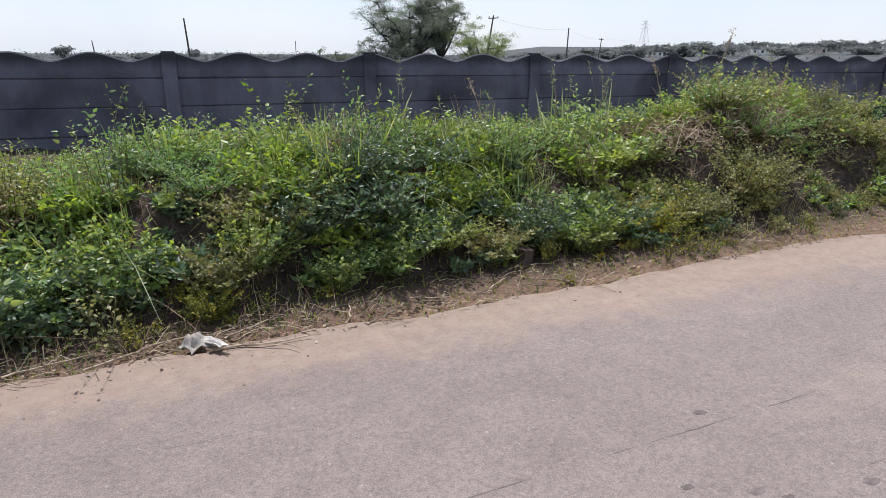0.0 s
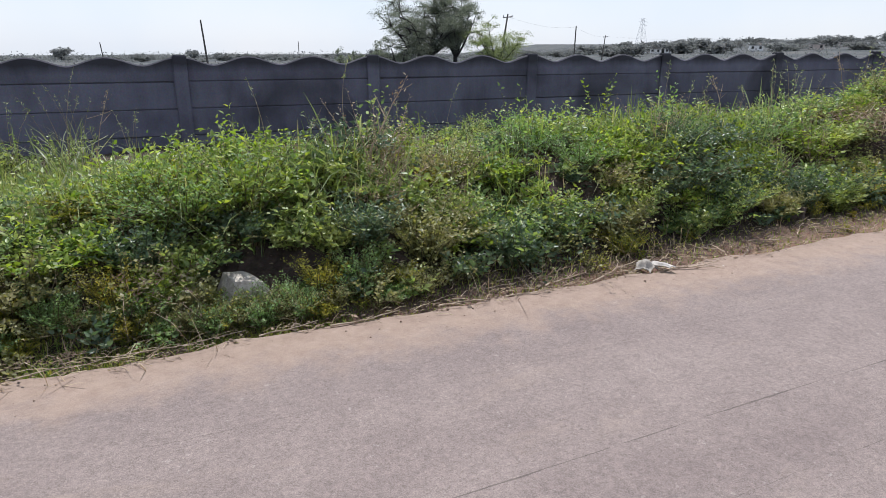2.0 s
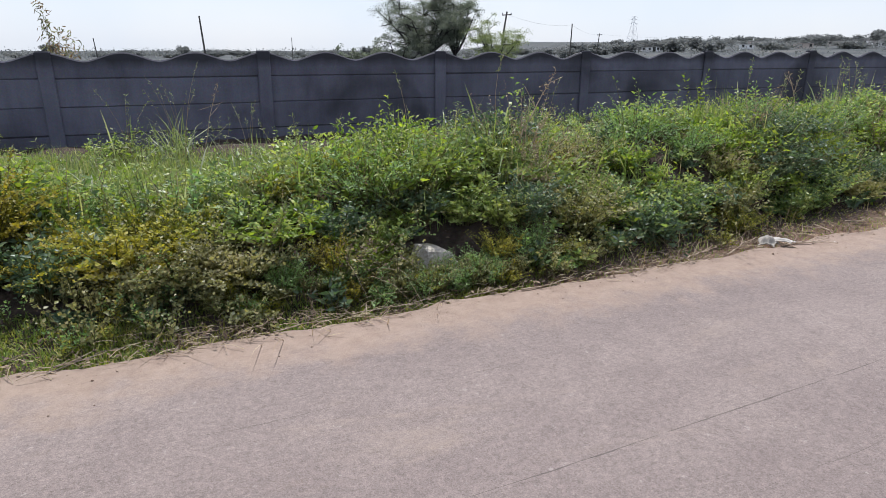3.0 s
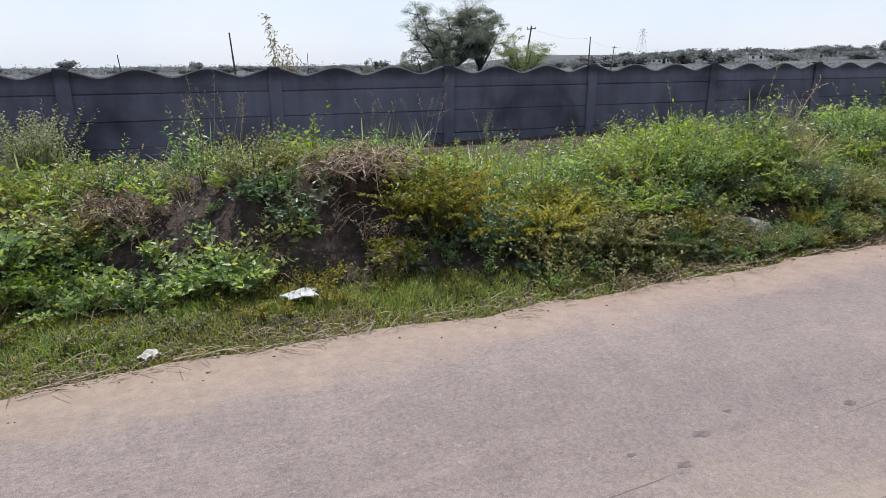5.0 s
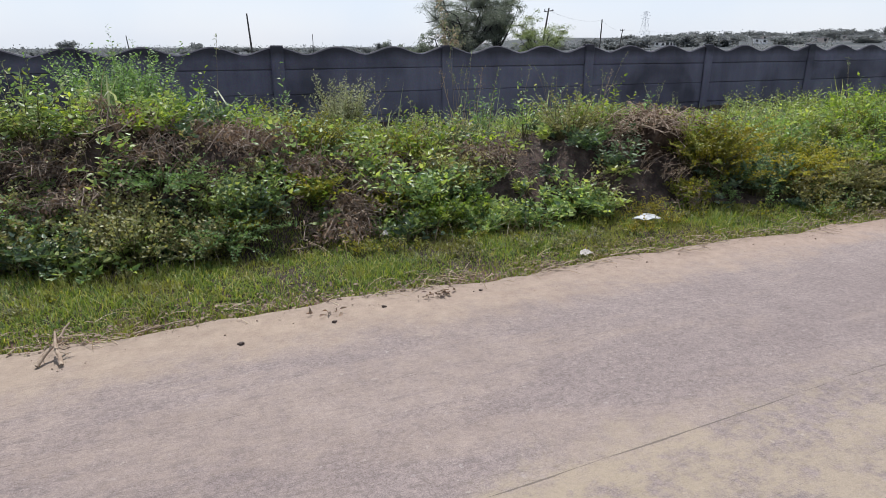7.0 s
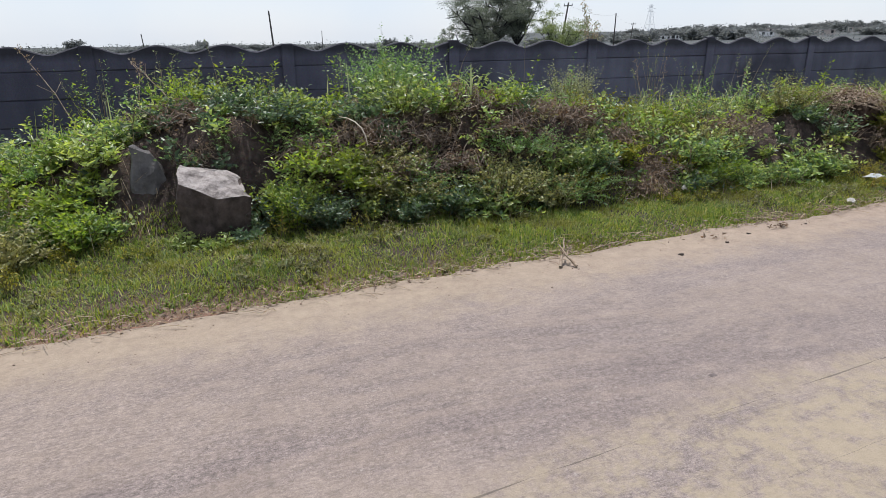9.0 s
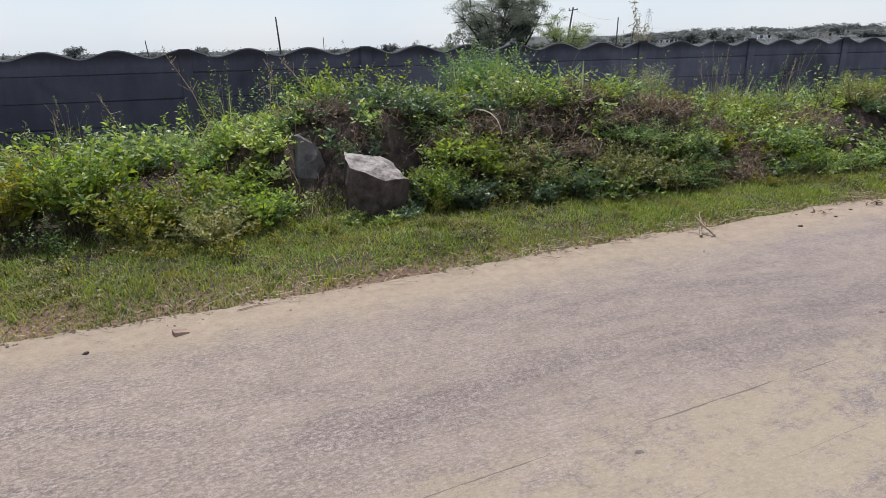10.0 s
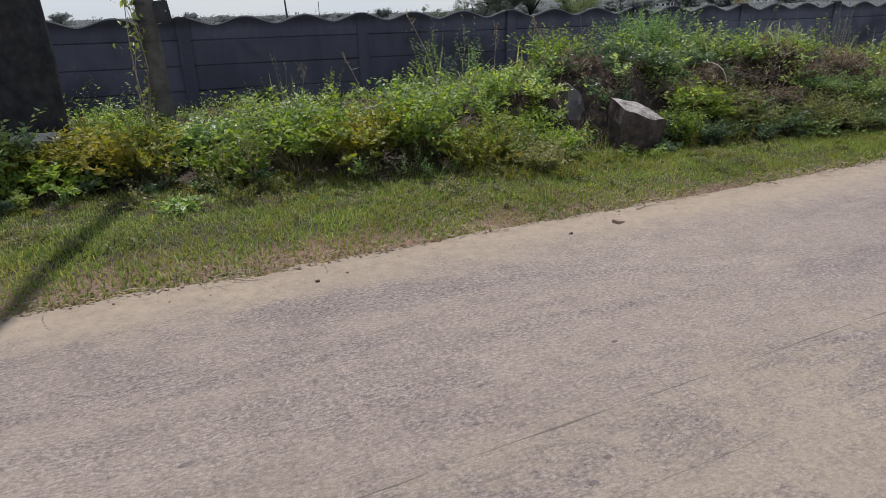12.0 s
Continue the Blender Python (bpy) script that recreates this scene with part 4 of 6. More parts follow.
def reed_clump(seed, x, y, height, count, seedheads=3, mat_=REED):
    """A tuft of broad-bladed tall grass with a few seed stalks."""
    rng = np.random.default_rng(seed)
    root = base_of("reed_clump", x, y, float(ground_z(x, y)) - 0.02, "tall broad-bladed grass clump in front of the dark wall", "grass", "tall grass along the wall")
    P = np.stack([rng.normal(0, 0.09, count), rng.normal(0, 0.06, count), np.zeros(count)], -1)
    soup("blade_tuft", *blades(rng, P, height * rng.uniform(0.5, 1.1, count), rng.uniform(0.007, 0.015, count), 0.3, 1.5), mat_, root)
    n = seedheads
    s = np.linspace(0, 1, 6)
    lean = rng.normal(0, 0.14, (n, 2))
    A = np.stack([lean[:, :1] * s + 0.12 * rng.normal(0, 1, (n, 1)) * s ** 3, lean[:, 1:] * s, np.broadcast_to(s, (n, 6))], -1) * height * rng.uniform(0.95, 1.35, (n, 1, 1))
    soup("stalk_tuft", *tubes(A, np.broadcast_to(0.003 * (1.2 - s), (n, 6))), STRAW, root)
    tip = A[:, -1]
    k = 12
    Q = (tip[:, None] - (A[:, -1] - A[:, -2])[:, None] * rng.uniform(0, 1.1, (n, k, 1))).reshape(-1, 3)
    T = unit(rng.normal(0, 1, (n * k, 3)) + np.array([0, 0, 0.6]))
    soup("seed_head_tuft", *leaves(Q, T, unit(rng.normal(size=(n * k, 3))), np.full(n * k, 0.03), np.full(n * k, 0.006), SMALL), REED, root)
    return root


rng = np.random.default_rng(210)
for k, cx in enumerate(np.concatenate([np.arange(-12.6, 9.5, 0.42) + rng.uniform(-0.18, 0.18, 53)])):
    cy = float(foot_y(cx)) + rng.uniform(0.65, 1.8)
    reed_clump(300 + k, float(cx), min(cy, 7.2), rng.uniform(0.28, 0.58), 13, 1, BLADE if k % 2 else REED)
for k, (cx, cy, h) in enumerate(((-3.45, 6.0, 0.75), (-3.9, 6.3, 0.6), (-5.6, 5.2, 0.78), (-5.35, 5.4, 0.72), (-3.5, 6.95, 0.62), (-2.9, 5.6, 0.5), (-10.6, 6.2, 0.75), (-11.1, 5.9, 0.7), (-3.2, 4.9, 0.5), (-12.6, 6.8, 0.5), (2.5, 4.2, 0.5), (3.0, 4.4, 0.5))):
    reed_clump(400 + k, cx, cy, h, 34, 4)
rng = np.random.default_rng(216)
for k in range(26):
    cx = -4.6 + 9.6 * (k + rng.uniform(0, 1)) / 26
    reed_clump(430 + k, cx, float(foot_y(cx)) + rng.uniform(0.6, 1.0), rng.uniform(0.3, 0.44), 9, 1, BLADE if k % 3 else REED)


# ---- bushes that can be told apart ----
shrub(501, "feathery_bush", -8.5, 5.4, 0.26, 0.8, "bushy bright green feathery-leaved bush behind the bank", FEATHER, 360, 64, 0.042, 0.5, droop=0.2, start=0.12)
shrub(502, "feathery_bush", -8.1, 5.2, 0.2, 0.55, "bushy bright green feathery-leaved bush behind the bank", FEATHER, 150, 50, 0.045, 0.5, droop=0.2, start=0.12)
shrub(503, "grey_bush", -6.75, 5.0, 0.15, 0.52, "dusty grey-green twiggy bush behind the bank", GREYISH, 220, 50, 0.036, 0.45, droop=0.12, start=0.12)
shrub(504, "grey_bush", -7.3, 5.3, 0.13, 0.4, "dusty grey-green twiggy bush behind the bank", GREYISH, 130, 46, 0.036, 0.45, droop=0.12, start=0.12)
shrub(505, "yellow_bush", -4.4, 3.18, 0.3, 0.52, "dense yellowing small-leaved bush at the edge of the road", YELLOW, 250, 40, 0.028, 0.7, droop=0.4, start=0.4)
shrub(506, "yellow_bush", -3.72, 2.98, 0.32, 0.48, "yellow-green small-leaved bush overhanging the verge", YELLOW, 220, 40, 0.028, 0.7, droop=0.45, start=0.5)
shrub(508, "yellow_bush", -3.5, 2.84, 0.32, 0.36, "dense yellowing small-leaved bush at the edge of the road", OLIVE, 190, 36, 0.026, 0.7, droop=0.42, start=0.45)
# added bush: its dark leaves stand in for deep shade in the hollow
shrub(510, "dark_bush", -4.08, 2.94, 0.2, 0.36, "dark green leafy bush added as shade in a hollow of the bank", DEEP, 90, 14, 0.045, 0.6, BROAD, 0.3, up=0.3)
shrub(507, "yellow_bush", -4.68, 3.0, 0.16, 0.22, "dense yellowing small-leaved bush at the edge of the road", YELLOW, 90, 28, 0.026, 0.7, droop=0.35)
shrub(509, "yellow_bush", -6.38, 3.42, 0.2, 0.26, "golden-yellow small-leaved bush high on the bank", YELLOW, 90, 26, 0.026, 0.7, droop=0.35)
for k, (cx, cy, r, h) in enumerate(((-3.3, 2.72, 0.13, 0.2), (-3.05, 2.68, 0.12, 0.18), (-2.8, 2.72, 0.13, 0.2), (-2.66, 2.66, 0.11, 0.18), (-1.9, 2.68, 0.12, 0.17), (-1.7, 2.7, 0.13, 0.2), (-0.05, 2.8, 0.13, 0.16))):
    shrub(1100 + k, "soft_weed", cx, cy, r, h, "soft feathery yellow-green weed along the verge", FEATHER if k % 2 else YELLOW, 60, 40, 0.02, 0.4, SMALL, 0.15, group="soft weeds along the verge", category="plant", start=0.1)
rng = np.random.default_rng(520)
leafy = "rounded leafy green weed at the foot of the bank"
for k, (cx, f, r, h) in enumerate(((-9.95, 0.0, 0.16, 0.34), (-9.7, 0.15, 0.15, 0.3), (-9.3, 0.02, 0.14, 0.24), (-8.9, 0.25, 0.16, 0.3), (-8.4, 0.05, 0.2, 0.26), (-7.9, 0.2, 0.18, 0.34), (-7.62, 0.1, 0.14, 0.22), (-6.85, 0.05, 0.14, 0.2),
                                   (-6.7, 0.1, 0.2, 0.3), (-6.4, 0.3, 0.16, 0.34), (-6.0, 0.0, 0.18, 0.22), (-5.5, 0.1, 0.16, 0.26), (-5.2, 0.4, 0.18, 0.3), (-10.95, 0.1, 0.24, 0.34), (-11.3, 0.35, 0.22, 0.3))):
    shrub(521 + k, "leafy_weed", cx, float(foot_y(cx)) + f, r, h, leafy, GREEN if k % 3 else DEEP, 34, 12, 0.048, 0.62, BROAD, 0.3, group="leafy weeds at the foot of the bank", category="plant")
for k, (cx, f, r, h, mt) in enumerate(((-11.6, 0.25, 0.32, 0.42, LIME), (-12.1, 0.35, 0.38, 0.5, LIME), (-12.55, 0.35, 0.38, 0.52, LIME), (-13.0, 0.35, 0.38, 0.52, LIME), (-13.5, 0.3, 0.36, 0.5, LIME), (-12.3, 0.9, 0.4, 0.36, LIME),
                                       (-12.9, 1.0, 0.4, 0.36, GREEN), (-13.6, 0.9, 0.36, 0.36, GREEN), (-14.1, 0.45, 0.36, 0.46, GREEN), (-14.6, 0.4, 0.38, 0.46, LIME), (-15.1, 0.6, 0.4, 0.5, GREEN), (-11.8, 1.2, 0.36, 0.34, GREEN), (-14.3, 1.1, 0.36, 0.42, LIME), (-15.6, 0.4, 0.4, 0.45, OLIVE), (-14.72, 0.62, 0.34, 0.5, OLIVE), (-14.42, 0.6, 0.34, 0.5, YELLOW), (-15.1, 0.3, 0.36, 0.5, GREEN))):
    h *= (0.72, 1.2, 0.9, 1.05, 0.65)[k % 5]
    mt = YELLOW if k % 6 == 2 else mt
    shrub(551 + k, "leafy_bush", cx, float(foot_y(cx)) + f, r * (1.1, 0.8, 0.95)[k % 3], h, "dense yellow-green leafy bush beside the grass verge", mt, 105, 15, 0.075 if k % 2 else 0.06, 0.45 if k % 2 else 0.65, LANCE if k % 2 else BROAD, 0.3, group="leafy bushes by the verge", start=0.42)
for k, (cx, cy, r, h, mt) in enumerate(((-11.75, 3.3, 0.3, 0.44, YELLOW), (-11.35, 3.05, 0.2, 0.3, OLIVE), (-11.05, 3.3, 0.17, 0.3, LIME), (-9.84, 3.22, 0.15, 0.36, LIME), (-9.62, 3.2, 0.16, 0.28, DEEP), (-9.1, 3.15, 0.15, 0.2, DEEP), (-8.95, 3.25, 0.17, 0.28, GREEN), (-7.34, 3.3, 0.16, 0.2, YELLOW), (-6.9, 3.3, 0.14, 0.2, YELLOW), (-7.75, 3.2, 0.17, 0.34, GREEN), (-6.3, 3.05, 0.2, 0.24, GREEN), (-6.6, 3.15, 0.2, 0.28, LIME), (0.85, 3.0, 0.22, 0.32, GREEN), (0.2, 3.05, 0.2, 0.36, GREEN), (1.75, 3.15, 0.18, 0.36, DEEP), (2.35, 3.2, 0.2, 0.34, DEEP), (3.0, 3.3, 0.24, 0.36, OLIVE), (3.8, 3.45, 0.24, 0.34, OLIVE), (-0.45, 2.95, 0.16, 0.34, GREEN), (-0.8, 2.86, 0.17, 0.32, DEEP), (-1.3, 2.85, 0.2, 0.4, OLIVE), (0.5, 3.12, 0.2, 0.3, DEEP), (1.15, 3.12, 0.22, 0.3, GREEN), (1.45, 3.05, 0.16, 0.24, OLIVE), (0.0, 2.92, 0.15, 0.26, OLIVE), (0.55, 2.92, 0.14, 0.22, GREEN), (1.3, 3.3, 0.22, 0.36, LIME), (0.75, 3.35, 0.22, 0.36, DEEP), (2.1, 3.08, 0.18, 0.26, GREEN), (2.6, 3.2, 0.2, 0.3, OLIVE), (-1.05, 3.05, 0.2, 0.34, GREEN), (-1.65, 2.85, 0.17, 0.3, DEEP), (-1.98, 2.98, 0.16, 0.22, GREEN), (-1.8, 2.86, 0.16, 0.24, GREEN), (-2.2, 3.05, 0.18, 0.24, DEEP), (-2.5, 2.9, 0.18, 0.26, GREEN), (-2.35, 3.2, 0.2, 0.24, GREEN), (-2.0, 3.25, 0.2, 0.24, GREEN), (-2.72, 2.92, 0.16, 0.24, DEEP), (-2.48, 2.72, 0.1, 0.18, OLIVE), (-2.62, 2.76, 0.12, 0.2, LIME))):
    shrub(1300 + k, "small_bush", cx, cy, r, h, "bushy small-leaved weed on the face of the bank", mt, 90, 26, 0.034, 0.62, BROAD, 0.3, up=0.45, group="small bushes on the bank", start=0.12)
for k, (cx, cy) in enumerate(((-10.3, 3.02), (-10.12, 3.1), (-10.48, 3.15), (-10.05, 3.3))):
    shrub(1350 + k, "leafy_weed", cx, cy, 0.09, 0.13, "low leafy weed at the foot of a boulder", DEEP if k % 2 else GREEN, 16, 10, 0.04, 0.6, BROAD, 0.35, group="leafy weeds at the foot of the bank", category="plant", up=0.5)
rng = np.random.default_rng(574)
for k in range(24):
    cx, cy = -3.35 + 0.085 * k + rng.uniform(-0.03, 0.03), 2.6 + rng.uniform(-0.05, 0.07)
    shrub(575 + k, "soft_weed", cx, cy, rng.uniform(0.08, 0.12), rng.uniform(0.1, 0.17), "low soft olive-green weed between road and bank", (OLIVE, FEATHER, YELLOW, OLIVE, FEATHER)[k % 5], 60, 22, 0.02, 0.45, SMALL, 0.25, group="soft weeds along the verge", category="plant", start=0.1)
for k, (cx, cy) in enumerate(((-2.5, 2.58), (-2.4, 2.55), (-2.3, 2.57), (-2.2, 2.55), (-2.1, 2.58), (-2.0, 2.56))):
    shrub(1150 + k, "soft_weed", cx, cy, 0.09, 0.15, "low soft olive-green weed before a lump of concrete", (OLIVE, FEATHER)[k % 2], 70, 24, 0.02, 0.45, SMALL, 0.2, group="soft weeds along the verge", category="plant", start=0.1)
shrub(570, "leafy_weed", -13.85, 3.15, 0.16, 0.16, "low bright leafy weed on the grass verge", GREEN, 26, 10, 0.045, 0.6, BROAD, 0.4, group="leafy weeds at the foot of the bank", category="plant")
# rounded clumps of several kinds that make up the bank
KINDS = (("broadleaf_clump", "rounded clump of bright green broadleaf weed", GREEN, 40, 12, 0.055, 0.6, BROAD), ("creeper_clump", "dark green creeper heaped over the bank", DEEP, 46, 12, 0.047, 0.62, BROAD),
         ("olive_clump", "olive small-leaved weed clump with yellow tips", OLIVE, 60, 22, 0.028, 0.65, SMALL), ("yellow_clump", "yellow-green small-leaved weed clump", YELLOW, 60, 22, 0.028, 0.6, SMALL),
         ("lance_clump", "yellow-green weed clump with long pointed leaves", LIME, 44, 12, 0.06, 0.36, LANCE),
         ("soft_clump", "soft green fine-leaved weed clump", FEATHER, 60, 26, 0.026, 0.5, SMALL))
rng = np.random.default_rng(640)
for k in range(200):
    cx = -11.4 + 19.5 * (k + rng.uniform(0, 1)) / 200
    f = rng.uniform(0.14 if cx > -4.4 else 0.02, 1.25)
    if (-10.9 < cx < -9.9 and f < 0.6) or (-2.7 < cx < -1.75 and f < 0.5) or (-7.6 < cx < -6.85 and f < 0.4) or (-5.1 < cx < -4.4 and 0.28 < f < 0.95) or (-6.15 < cx < -5.4 and 0.2 < f < 0.8) or bare(np.array([cx]), np.array([float(foot_y(cx)) + f]))[0] > 0.72:
        continue
    pick = rng.choice(6, p=(0.24, 0.17, 0.15, 0.08, 0.22, 0.14) if f > 0.25 else (0.18, 0.18, 0.18, 0.2, 0.12, 0.14))
    pick = (3, 5, 2)[k % 3] if -4.2 < cx < -1.2 and f < 0.4 else pick
    pick = (0, 4, 3, 5)[k % 4] if -4.2 < cx < -2.3 and f > 0.4 else pick
    # dark creepers forced here to stand in for shady hollows
    pick = 1 if -1.2 < cx < 2.2 and f < 0.75 and k % 3 == 1 else pick
    pick = 2 if cx > 2.4 and rng.uniform() < 0.5 else pick
    nm, lab, mt, ns, nl, sz, ra, sh = KINDS[pick]
    r = rng.uniform(0.12, 0.36)
    ns = int(ns * (0.5 + (r / 0.22) ** 2 * 0.6))
    shrub(2000 + k, nm, cx, float(foot_y(cx)) + f, r, r * rng.uniform(0.85, 1.35), lab, mt, ns, nl, sz, ra, sh, 0.3, group="weed clumps on the bank", category="plant", out=(0.12 if cx > -4.4 and f < 0.35 else 0.3) if f < 0.6 else 0.1, up=0.45 if f < 0.5 else 0.7)
# upright weeds that stand out against the wall
for k, (cx, cy, h) in enumerate(((-0.67, 3.42, 0.5), (0.9, 3.9, 0.42), (-5.75, 4.3, 0.55), (-9.9, 4.15, 0.5), (-10.95, 5.9, 1.0), (-11.25, 5.7, 0.9), (-4.9, 4.6, 0.55), (-2.35, 3.8, 0.28), (3.65, 3.95, 0.3), (4.6, 4.0, 0.35), (-7.6, 4.4, 0.35), (-5.2, 4.9, 0.35), (-10.4, 6.2, 0.9), (-11.6, 5.5, 0.8), (-10.7, 5.4, 0.8), (-12.2, 6.3, 0.6))):
    shrub(580 + k, "tall_weed", cx, cy, 0.09, h * 0.72, "upright leafy weed standing against the dark wall", LIME if k % 2 else FEATHER, 11, 24, 0.05, 0.36, LANCE, 0.12, group="tall weeds", category="plant")
rng = np.random.default_rng(660)
for k in range(34):
    cx = -10.0 + 15.5 * (k + rng.uniform(0, 1)) / 34
    cy = float(foot_y(cx)) + rng.uniform(0.65, 1.15)
    shrub(1600 + k, "crest_sprig", cx, cy, 0.07, rng.uniform(0.26, 0.44), "thin leafy sprig rising above the crest of the bank", (GREEN, LIME, FEATHER)[k % 3], 5, 18, 0.045, 0.45, LANCE, 0.12, group="sprigs on the crest", category="plant")
for k, (cx, cy, h) in enumerate(((-1.45, 3.35, 0.46), (-1.3, 3.5, 0.3), (-1.38, 3.2, 0.26), (2.45, 3.6, 0.42), (1.7, 3.9, 0.34), (4.3, 4.0, 0.3), (-11.45, 3.5, 0.34), (-11.55, 3.42, 0.26), (-13.4, 3.6, 0.4), (0.7, 3.5, 0.3))):
    shrub(600 + k, "dry_weed", cx, cy, 0.16, h, "dry brown weed with withered seed heads", STRAW, 18, 26, 0.024, 0.4, SMALL, 0.1, TWIG, "dry weeds", category="plant")


def dead_stalk(seed, x, y, height, lean, turn):
    """One tall dry stalk with a few side twigs and withered seed heads."""
    rng = np.random.default_rng(seed)
    root = base_of("dead_stalk", x, y, float(ground_z(x, y)) - 0.03, "tall pale dead weed stalk leaning before the wall", "plant", "dead weed stalks")
    s = np.linspace(0, 1, 9)
    d = np.array([math.cos(radians(turn)), math.sin(radians(turn))])
    A = np.stack([d[0] * lean * s ** 1.3 * height, d[1] * lean * s ** 1.3 * height, height * s], -1) + np.cumsum(rng.normal(0, 0.006, (9, 3)), 0)
    soup("stalk", *tubes(A[None], (0.0055 * (1.25 - s))[None], 5), TWIG, root)
    for k in rng.integers(3, 8, 4):
        e = A[k] + unit(rng.normal(size=3) + np.array([0, 0, 1.2])) * rng.uniform(0.06, 0.16)
        soup("side_twig", *tubes(np.linspace(A[k], e, 4)[None], np.full((1, 4), 0.002), 3), TWIG, root)
    m = 26
    Q = A[-1] - (A[-1] - A[-3]) * rng.uniform(0, 1, (m, 1)) + rng.normal(0, 0.012, (m, 3))
    soup("seed_head_tuft", *leaves(Q, rng.normal(size=(m, 3)) + np.array([0, 0, 0.8]), rng.normal(size=(m, 3)), np.full(m, 0.024), np.full(m, 0.008), SMALL), STRAW, root)
    return root


for k, (cx, cy, h, ln, tn) in enumerate(((-11.15, 5.4, 1.0, 0.42, 180), (-10.42, 4.4, 0.4, 0.7, 178), (-11.9, 5.6, 0.75, 0.4, 150), (-10.75, 5.0, 0.7, 0.25, 60), (-1.52, 3.25, 0.58, 0.42, -10), (-5.55, 5.3, 0.8, 0.2, 170), (-5.35, 5.35, 0.85, 0.15, 20), (-9.6, 5.2, 0.5, 0.2, 90), (-12.6, 5.8, 0.6, 0.2, 30), (4.0, 4.3, 0.7, 0.5, 20), (3.5, 4.2, 0.6, 0.3, 150), (-3.3, 6.2, 0.8, 0.3, 20), (1.9, 4.1, 0.5, 0.4, 160))):
    dead_stalk(1200 + k, cx, cy, h, ln, tn)


def dead_heap(seed, x, y, r, h, n, label, dz=-0.03, twig=BROWNTWIG, leaf=DEADLEAF):
    """A heap of dried creeper: looping brown twigs and withered leaves."""
    rng = np.random.default_rng(seed)
    root = base_of("dead_creeper_heap", x, y, float(ground_z(x, y)) + dz, label, "dead plants", "heaps of dead creeper")
    s = np.linspace(0, 1, 7)
    a = rng.uniform(0, 6.28, (n, 1))
    c = np.stack([rng.normal(0, r * 0.45, n), rng.normal(0, r * 0.35, n), rng.uniform(0, h * 0.6, n)], -1)
    A = c[:, None] + np.stack([np.cos(a) * (s - 0.5) * r * 1.3, np.sin(a) * (s - 0.5) * r * 1.3, h * 0.75 * np.sin(s * np.pi) * rng.uniform(0.3, 1, (n, 1)) - 0.25 * h * s], -1) + 0.04 * rng.normal(0, 1, (n, 1, 3)) * np.sin(s * 5)[None, :, None]
    soup("twig_tangle", *tubes(A, np.broadcast_to(0.0028 * (1.3 - s), (n, 7))), twig, root)
    m = n * 14
    Q = A.reshape(-1, 3)[rng.integers(0, n * 7, m)] + rng.normal(0, 0.015, (m, 3))
    soup("withered_foliage", *leaves(Q, rng.normal(size=(m, 3)), rng.normal(size=(m, 3)), rng.uniform(0.02, 0.05, m), rng.uniform(0.006, 0.018, m), SMALL), leaf, root)
    return root


dead_heap(620, -4.72, 3.45, 0.3, 0.12, 130, "brown dried creeper draped over a clod of earth", 0.54 - float(ground_z(-4.72, 3.45)), TWIG)
dead_heap(621, -10.4, 4.08, 0.24, 0.1, 120, "brown dried creeper hanging above the boulders")
dead_heap(623, 3.2, 3.7, 0.3, 0.16, 70, "straw-coloured heap of dead grass on the bank", twig=TWIG, leaf=STRAW)
dead_heap(622, 3.95, 3.85, 0.3, 0.2, 110, "straw-coloured heap of dead grass on the bank", twig=TWIG, leaf=STRAW)
for k, (cx, cy) in enumerate(((-9.0, 3.5), (-8.6, 3.45), (-8.2, 3.5), (-7.6, 3.5), (-6.95, 3.42), (-6.1, 3.5), (-7.4, 3.4), (-7.1, 3.28), (-7.25, 3.12))):
    dead_heap(1400 + k, cx, cy, 0.2, 0.1, 70, "brown dried creeper hanging on the face of the bank", 0.02)
for k, cx in enumerate((-9.6, -9.15, -8.7, -8.3, -7.8, -6.9)):
    dead_heap(630 + k, cx, 3.68 + 0.05 * (k % 2), 0.22, 0.10, 80, "brown dried creeper on the crest of the bank")


